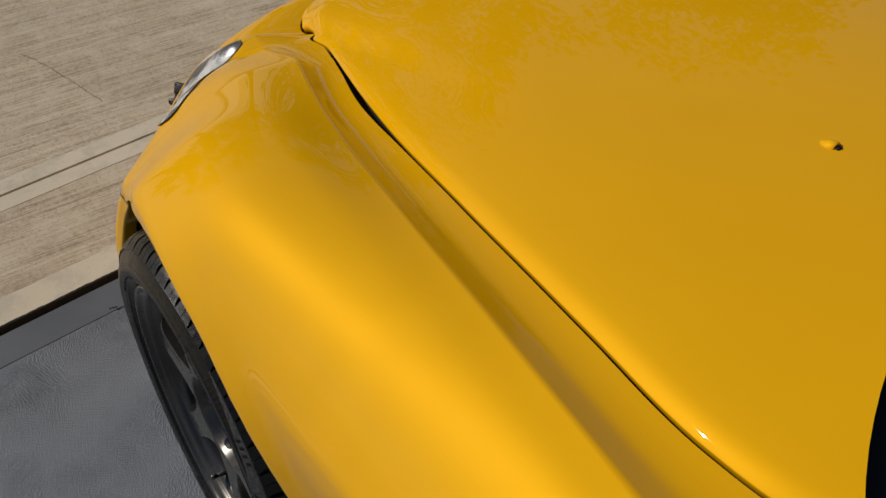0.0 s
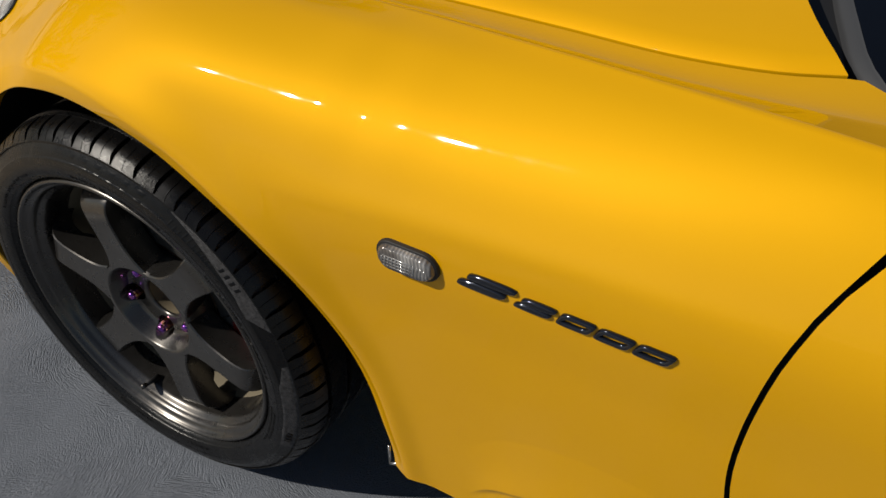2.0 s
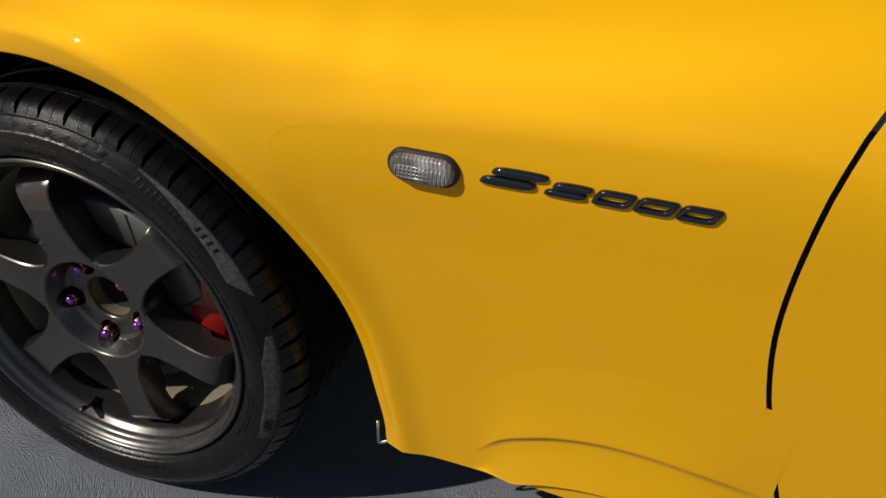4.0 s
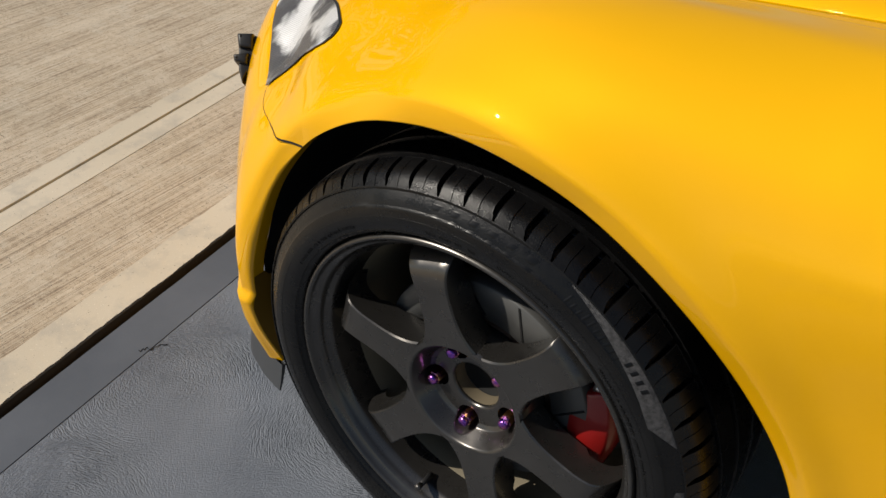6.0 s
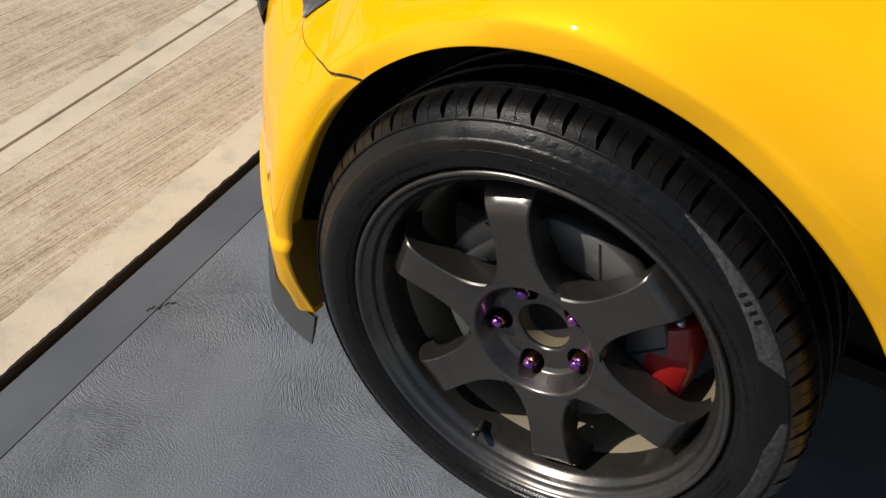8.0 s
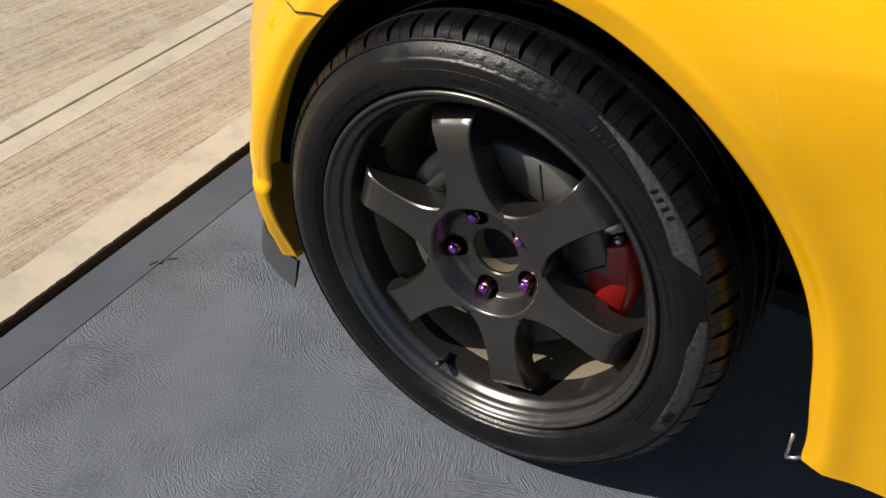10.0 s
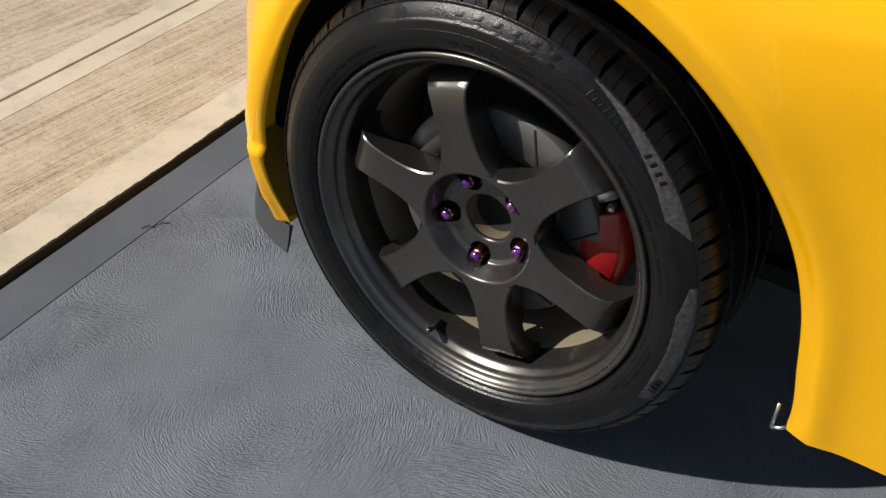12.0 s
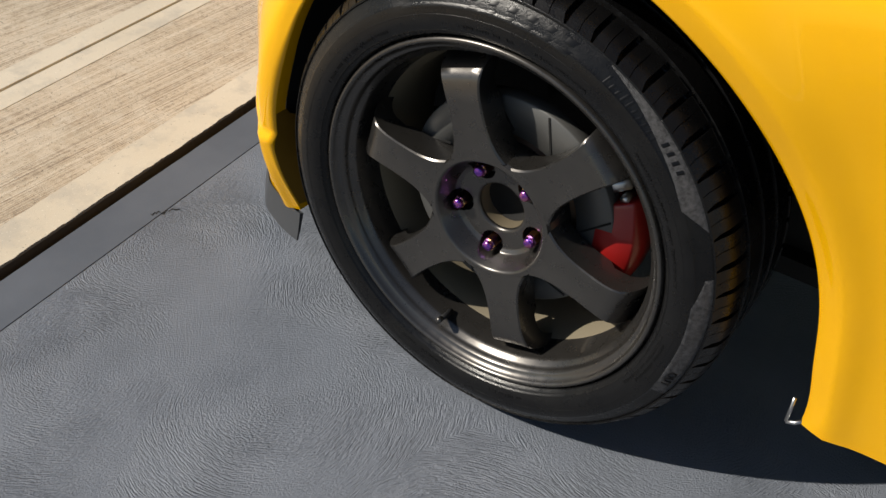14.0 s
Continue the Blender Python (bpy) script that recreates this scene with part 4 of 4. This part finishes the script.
def badge():
    """Dark chrome badge: plain slanted shapes in a row, some with a slot."""
    m0 = side_frame(0.533, 0.6560, 3.0)
    slant = 0.45

    def rounded(out, cut):
        loop = []
        for k in range(len(out)):
            p, q, r = out[k - 1], out[k], out[(k + 1) % len(out)]
            a = (q[0] + (p[0] - q[0]) * cut, q[1] + (p[1] - q[1]) * cut)
            b = (q[0] + (r[0] - q[0]) * cut, q[1] + (r[1] - q[1]) * cut)
            for t in (0.0, 0.33, 0.67, 1.0):
                w = ((1 - t) ** 2, 2 * t * (1 - t), t * t)
                loop.append((a[0] * w[0] + q[0] * w[1] + b[0] * w[2], a[1] * w[0] + q[1] * w[1] + b[1] * w[2]))
        return loop

    def piece(x0, x1, z0, z1, hole=False):
        y = 0.0042
        out = ((x0 + slant * z0, z0), (x1 + slant * z0 - 0.002, z0), (x1 + slant * z1, z1), (x0 + slant * z1 + 0.002, z1))
        loop = rounded(out, 0.22 if hole else 0.34)
        cx = sum(p[0] for p in out) / 4
        cz = sum(p[1] for p in out) / 4
        hx, hz = (x1 - x0) / 2, (z1 - z0) / 2
        # distance in from the outline, and height
        if hole:
            levels = ((0.0, 0.004), (0.0, -0.35 * y), (0.0010, -0.8 * y), (0.0026, -y), (0.0048, -0.95 * y), (0.0064, -0.55 * y), (0.0070, 0.004))
        else:
            levels = ((0.0, 0.004), (0.0, -0.35 * y), (0.0010, -0.8 * y), (0.0022, -0.97 * y), (0.0036, -y))

        def ring(i, j):
            inset, yy = levels[j]
            x, z = loop[i]
            return (cx + (x - cx) * (1 - inset / hx), yy, cz + (z - cz) * (1 - inset / hz))
        bm = grid(ring, len(loop), len(levels), True)
        if not hole:
            bm.verts.ensure_lookup_table()
            n = len(levels)
            bm.faces.new([bm.verts[k * n + n - 1] for k in range(len(loop))])
        for v in bm.verts:
            v.co = m0 @ v.co
        bmesh.ops.recalc_face_normals(bm, faces=bm.faces)
        return bm
    pieces = [piece(-0.003, 0.054, 0.0, 0.0112), piece(0.004, 0.061, 0.0118, 0.0218),
              piece(0.062, 0.104, 0.0, 0.0088), piece(0.0665, 0.106, 0.0080, 0.0172)]
    pieces += [piece(0.108 + 0.0388 * k, 0.1460 + 0.0388 * k, 0.0, 0.0176, True) for k in range(3)]
    first = None
    for bm in pieces:
        for v in bm.verts:
            x = max(-0.2, min(0.9, v.co.x))
            v.co.y += skin(x, s_at(x, v.co.z)).y - m0.translation.y
        ob = sharpen(part("badge" if first is None else "badge_piece", bm, M_BADGE, first or car, "dark chrome badge of slanted shapes" if first is None else ""), 50)
        first = first or ob


M_BADGE = material("dark_chrome", (0.020, 0.024, 0.036), 0.10, 0.75, 1.0)
badge()


def front_lip():
    """Grey flap along the lower edge of the bumper, flared at its foot."""
    us_ = list(np.linspace(-0.352, NOSE_END, 60))

    def f(i, j):
        u = us_[i]
        p = skin(u, 0.0, out=(0.002, 0.004, 0.008, 0.013, 0.010, 0.002, -0.006)[j])
        p.z += (0.004, -0.008, -0.026, -0.043, -0.045, -0.026, 0.0)[j]
        return p
    bm = grid(f, 60, 7)
    bm.faces.new([v for v in bm.verts][:7])
    bmesh.ops.recalc_face_normals(bm, faces=bm.faces)
    return sharpen(part("front_lip", bm, M_LIP, car, "grey rubber lip under the bumper"), 40)


M_LIP = material("grey_lip_rubber", (0.042, 0.045, 0.050), 0.4)
front_lip()


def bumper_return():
    """Inner face of the bumper beside the tyre; its colour holds dirt and shade."""
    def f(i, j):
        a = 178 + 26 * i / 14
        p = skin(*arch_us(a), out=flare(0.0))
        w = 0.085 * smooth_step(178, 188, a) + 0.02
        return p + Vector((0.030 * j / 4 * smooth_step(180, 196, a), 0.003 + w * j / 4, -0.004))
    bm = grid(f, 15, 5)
    return part("bumper_return", bm, M_DIRTY_SHADED, car, "inner face of the bumper, dirt and shade in its colour")


# body yellow darkened for dirt and for the shade inside the arch
M_DIRTY_SHADED = material("dirty_shaded_yellow_paint", (0.20, 0.105, 0.008), 0.6, spec=0.2)
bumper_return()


def sill_strip():
    """Thin metal edge below the fender's rear corner."""
    bm = bmesh.new()
    tube(((0.403, 0.056, 0.194), (0.412, 0.057, 0.197), (0.424, 0.062, 0.205)), 0.0026, 8, bm)
    tube(((0.402, 0.058, 0.232), (0.403, 0.057, 0.194)), 0.0022, 8, bm)
    return part("arch_bracket", bm, M_SILVER, car, "bare metal bracket at the arch corner")


sill_strip()


def sill_press():
    """Pressed swage above the sill: a curved ledge that fades out upwards."""
    keys = spline(((0.538, 0.244), (0.570, 0.283), (0.617, 0.3135), (0.669, 0.332), (0.734, 0.3405), (0.80, 0.338), (0.86, 0.330)))
    steps = ((0.13, -0.0006), (0.10, 0.0003), (0.075, 0.0011), (0.05, 0.0024), (0.03, 0.0038), (0.012, 0.0053), (0.004, 0.0060), (0.001, 0.0060), (-0.0010, 0.0045), (-0.0025, 0.0012), (-0.012, 0.0008), (-0.035, 0.003), (-0.06, 0.006), (-0.085, 0.009))

    def f(i, j):
        t = i / 50
        u = 0.538 + (DOOR(0.33) - 0.006 - 0.538) * t
        z = keys(u)
        grow = smooth_step(0, 0.22, t) * smooth_step(1.02, 0.72, t)
        dz, lift = steps[j]
        out = 0.0003 + lift * grow if j else -0.0008
        zz = max(sill_z(u) + 0.003, z + dz)
        return skin(u, s_at(u, zz), out)
    bm = grid(f, 51, len(steps))
    bmesh.ops.recalc_face_normals(bm, faces=bm.faces)
    return part("sill_swage", bm, M_YELLOW, car)


sill_press()

# ---- screen and cowl: curves in plan, x over y from the near side to the middle ----
trim_front = spline(((0.19, 0.915), (0.215, 0.877), (0.237, 0.845), (0.271, 0.811), (0.345, 0.775), (0.5, 0.722), (MIDDLE, 0.672)))
trim_rear = spline(((0.19, 0.919), (0.215, 0.882), (0.238, 0.855), (0.281, 0.818), (0.350, 0.785), (0.5, 0.733), (MIDDLE, 0.683)))


def near_side(y):
    return min(y, 2 * MIDDLE - y)


def cowl_z(y):
    return 0.848 + 0.042 * (1 - ((MIDDLE - near_side(y)) / 0.6) ** 2)


def cowl():
    def f(i, j):
        y = 0.255 + (2 * MIDDLE - 0.51) * i / 50
        x0, x1 = rear_edge(y) - 0.03, trim_front(near_side(y)) + 0.004
        return (x0 + (x1 - x0) * j / 3, y, cowl_z(y) - 0.020 + 0.002 * j)
    return part("cowl_panel", grid(f, 51, 4), M_BLACK, car, "matt black cowl panel below the windscreen")


cowl()


def screen():
    def edge(i, curve, lift, up=0.0):
        y = 0.195 + (2 * MIDDLE - 0.39) * i / 60
        n = near_side(y)
        side = -1.0 if y < MIDDLE else 1.0
        return Vector((curve(n) + 0.60 * lift, y - side * 0.05 * lift, cowl_z(y) + 0.40 * lift + up))
    bm = grid(lambda i, j: edge(i, trim_rear, 0.004 + 0.9 * j / 10), 61, 11)
    glass = part("windscreen", bm, M_GLASS, car, "dark raked windscreen")
    bm = grid(lambda i, j: edge(i, (trim_front, trim_front, trim_front, trim_rear, trim_rear)[j], (0, 0, 0.003, 0, 0.004)[j], (-0.022, -0.006, -0.002, 0.001, 0.001)[j]), 61, 5)
    part("screen_trim", bm, M_TRIM, glass, "grey rubber windscreen trim")


M_GLASS = material("dark_screen_glass", (0.003, 0.004, 0.007), 0.12, spec=0.2)
M_TRIM = material("grey_trim_rubber", (0.045, 0.047, 0.052), 0.6)
screen()

# ---- brake behind the wheel ----
def brake():
    disc = part("brake_disc", lathe(((0.0985, 0.092), (0.0985, 0.0670), (0.146, 0.0670), (0.148, 0.069), (0.148, 0.090), (0.146, 0.092), (0.0985, 0.092)), 96), M_DISC, wheel, "slotted steel brake disc")
    for k in range(12):
        a = radians(30 * k + 8)
        bm = bmesh.new()
        m = Matrix.Rotation(-a, 4, "Y") @ Matrix.Translation((0.124, 0.0665, 0)) @ Matrix.Rotation(radians(-32), 4, "Y")
        box(bm, (-0.024, -0.0006, -0.0012), (0.024, 0.002, 0.0012), m)
        part("slot", bm, M_GAP, disc, smooth=False)
    part("disc_hat", lathe(((0.0335, 0.0690), (0.078, 0.0690), (0.083, 0.0720), (0.085, 0.0860), (0.0984, 0.0865)), 64), M_RUST, wheel, "rusty brown disc hat")
    part("hub_bore", lathe(((0.0330, 0.0562), (0.0325, 0.0620), (0.0322, 0.0740)), 48), M_BRASS, wheel, "dusty pale hub bore")
    part("hub_end", lathe(((0.0321, 0.0742), (0.0250, 0.0850), (0.0005, 0.0860)), 48), M_GAP, wheel, "dark hub end")

    def caliper_shape(i, j):
        a = radians(-38 + 60 * i / 24)
        ring = ((0.108, 0.094), (0.112, 0.076), (0.124, 0.066), (0.154, 0.066), (0.172, 0.073), (0.178, 0.088), (0.178, 0.130), (0.108, 0.130))
        r, y = ring[j % 8]
        bulge = 1 - 0.22 * abs(i / 12 - 1) ** 3
        y2 = 0.098 + (y - 0.098) * bulge if y < 0.092 else y
        return (r * math.cos(a), y2, r * math.sin(a))
    bm = grid(caliper_shape, 25, 9)
    for ends in (0, 24):
        vs = [bm.verts.new(caliper_shape(ends, j)) for j in range(8)]
        bm.faces.new(vs)
    bmesh.ops.remove_doubles(bm, verts=bm.verts, dist=1e-5)
    bmesh.ops.recalc_face_normals(bm, faces=bm.faces)
    bevel(bm, 0.003, 2, 40)
    caliper = part("brake_caliper", bm, M_RED, wheel, "red painted brake caliper")
    part("caliper_seam", tube([(0.137 * math.cos(radians(a)), 0.0648, 0.137 * math.sin(radians(a))) for a in (-24, -20, -16, -12)], 0.0012, 6), M_GAP, caliper)
    bm = bmesh.new()
    for a, r in ((26, 0.135), (23, 0.160)):
        tube(((r * math.cos(radians(a)), 0.078, r * math.sin(radians(a))), (r * math.cos(radians(a)), 0.100, r * math.sin(radians(a)))), 0.006, 10, bm)
    box(bm, (-0.03, 0.080, -0.008), (0.03, 0.100, 0.008), Matrix.Rotation(radians(-29), 4, "Y") @ Matrix.Translation((0.142, 0, 0)) @ Matrix.Rotation(radians(-8), 4, "Y"))
    part("caliper_bracket", bm, M_SILVER, wheel, "bare metal caliper bracket")


M_BRASS = material("dusty_brass", (0.20, 0.165, 0.11), 0.55, 0.5)
brake()


def valve():
    a = radians(254.6)
    d = Vector((math.cos(a), 0, math.sin(a)))
    p = d * 0.2125 + Vector((0, 0.040, 0))
    stem = part("valve_stem", tube((p, p + Vector((0, -0.012, 0)) - d * 0.003, p + Vector((0, -0.028, 0)) - d * 0.009), [0.0055, 0.0042, 0.0036], 12), M_BLACK, wheel, "black rubber valve stem")
    q = p + Vector((0, -0.028, 0)) - d * 0.009
    part("valve_cap", tube((q, q + Vector((0, -0.009, 0)) - d * 0.003), 0.0043, 10), M_RIM, stem)


valve()

# ---- tyre sidewall ----
def side_r(r):
    """How far in the sidewall lies at a radius."""
    return float(np.interp(r, [p[0] for p in WALL], [p[1] for p in WALL]))


def on_wall(r, a, out=0.0):
    return Vector((r * math.cos(radians(a)), side_r(r) - out, r * math.sin(radians(a))))


def wall_patch(name, r0, r1, a0, a1, out, mat, skew0=0.0, skew1=0.0, label="", n=None):
    """A patch raised from the sidewall between two radii and two angles, with slanted ends."""
    n = n or max(2, int(abs(a1 - a0) / 1.5) + 2)
    rs = sorted({round(r, 5) for r in list(np.linspace(r0, r1, 7)) + [p[0] for p in WALL if r0 + 0.0006 < p[0] < r1 - 0.0006]})
    m = len(rs)

    def f(i, j):
        k = (rs[j] - r0) / (r1 - r0)
        a = (a0 + skew0 * k) + ((a1 + skew1 * k) - (a0 + skew0 * k)) * i / (n - 1)
        edge = -0.0003 if (i in (0, n - 1) or j in (0, m - 1)) else out
        return on_wall(rs[j], a, edge)
    bm = grid(f, n, m)
    bmesh.ops.recalc_face_normals(bm, faces=bm.faces)
    return part(name, bm, mat, wheel, label)


def knurled_rubber():
    m = material("knurled_sunlit_rubber", (0.02, 0.02, 0.022), 0.42, spec=0.5)
    n = Nodes(m)
    v = n.coords()
    fine = n.noise(v, 1400.0, 2)
    # paler than the tyre: the sun's sheen on the knurling is put into the colour
    n.put("Base Color", n.ramp(n.noise(v, 210.0, 4), (0.35, (0.014, 0.014, 0.016)), (0.65, (0.062, 0.062, 0.066))))
    n.put("Roughness", n.ramp(n.noise(v, 90.0, 4), (0.3, (0.42,) * 3), (0.7, (0.62,) * 3)))
    n.bump(fine, 1.0, 0.0009)
    return m


M_KNURL = knurled_rubber()
M_LETTER = material("raised_tyre_letter", (0.004, 0.004, 0.0045), 0.3, spec=0.3)


def knurled_band(keys, outer, label):
    """A speckled band with a slanted or tapering inner edge: keys of (angle, inner radius)."""
    inner = [k[1] for k in keys]
    angles = [k[0] for k in keys]
    n, m = 60, 9

    def f(i, j):
        a = angles[0] + (angles[-1] - angles[0]) * i / (n - 1)
        r0 = float(np.interp(a, angles, inner))
        rim = i in (0, n - 1) or j in (0, m - 1)
        return on_wall(r0 + (outer - r0) * j / (m - 1), a, 0.0002 if rim else 0.0009)
    bm = grid(f, n, m)
    bmesh.ops.recalc_face_normals(bm, faces=bm.faces)
    return part("knurled_band", bm, M_KNURL, wheel, label)


knurled_band(((24.5, 0.2966), (30.5, 0.2790), (45.0, 0.2850), (63.0, 0.2958)), 0.2972, "knurled sidewall band with sunlit grey in its colour")
knurled_band(((-23.0, 0.2800), (-14.0, 0.2775), (6.0, 0.2785), (13.5, 0.2900)), 0.2972, "knurled sidewall band with sunlit grey in its colour")
wall_patch("sidewall_panel", 0.2740, 0.2990, 70.0, 116.0, 0.0004, M_TYRE, skew0=3.0, skew1=-4.0)
# brand lettering stands as plain raised bars with a sunk middle
for k in range(6):
    a = 95.5 - 4.6 * k
    for r0, r1 in ((0.2790, 0.2835), (0.2855, 0.2935)):
        wall_patch("raised_bar", r0, r1, a + 1.7, a - 1.6, 0.0005, M_LETTER, skew0=-0.9, skew1=-0.9, n=5)
for k in range(10):
    a = 62.0 - 1.65 * k
    wall_patch("raised_bar", 0.2800, 0.2880 + 0.0035 * (k in (0, 3, 4)), a + 0.45, a - 0.45, 0.0004, M_LETTER, skew0=-0.5, skew1=-0.5, n=4)
for k in range(4):
    a = 44.8 - 2.1 * k
    wall_patch("raised_bar", 0.2862, 0.2945, a + 0.85, a - 0.8, 0.0015, M_LETTER, skew0=-0.4, skew1=-0.4, n=4)


def fine_print(r0, r1, a0, a1, step):
    """Rows of tiny raised bars round the sidewall."""
    rng = random.Random(int(a0 * 7 + 3))
    bm = bmesh.new()
    a = a0
    while a < a1:
        w = step * rng.uniform(0.35, 0.7)
        if rng.random() > 0.16:
            h = (r1 - r0) * rng.uniform(0.7, 1.0)
            vs = [bm.verts.new(on_wall(r, b, o)) for o in (0.0, 0.0009) for r, b in ((r0, a), (r0 + h, a), (r0 + h, a + w), (r0, a + w))]
            for q in ((4, 5, 6, 7), (0, 1, 5, 4), (1, 2, 6, 5), (2, 3, 7, 6), (3, 0, 4, 7)):
                bm.faces.new([vs[k] for k in q])
        a += step
    bmesh.ops.recalc_face_normals(bm, faces=bm.faces)
    return tagged(part("fine_print", bm, M_TYRE, wheel, smooth=False), kind="stuff")


for r0, r1, a0, a1 in ((0.2560, 0.2605, 8, 46), (0.2560, 0.2600, 84, 98), (0.2570, 0.2605, 62, 80), (0.2550, 0.2590, 122, 152), (0.2540, 0.2575, -28, -6), (0.2600, 0.2635, -24, -8), (0.2560, 0.2600, 246, 262), (0.2560, 0.2600, 280, 292)):
    fine_print(r0, r1, a0, a1, 0.75)


def wall_text(word, r, a, size):
    cu = bpy.data.curves.new("word", "FONT")
    cu.body = word
    cu.size = size
    cu.align_x = "CENTER"
    cu.extrude = 0.0012
    tmp = bpy.data.objects.new("word", cu)
    scene.collection.objects.link(tmp)
    me = bpy.data.meshes.new_from_object(tmp.evaluated_get(bpy.context.evaluated_depsgraph_get()))
    bpy.data.objects.remove(tmp)
    for v in me.vertices:
        rr = r + v.co.y
        aa = a - math.degrees(v.co.x / r)
        v.co = on_wall(rr, aa, 0.0012 + v.co.z)
    me.materials.append(M_LETTER)
    ob = new("raised_word", me)
    ob.parent = wheel
    ob["label"] = "raised sidewall lettering"
    return ob


wall_text("OUT", 0.2835, -17.0, 0.0125)
# thin mould lines
for r in (0.2475, 0.2690, 0.2995):
    bm = bmesh.new()
    n = 160
    rings = [[bm.verts.new(on_wall(max(r, 0.2502) + dr, 360 * i / n, o)) for dr, o in ((-0.0006, -0.0002), (0, 0.0006), (0.0006, -0.0002))] for i in range(n)]
    for i in range(n):
        p, q = rings[i], rings[(i + 1) % n]
        for j in range(2):
            bm.faces.new((p[j], q[j], q[j + 1], p[j + 1]))
    part("mould_line", bm, M_TYRE, wheel)
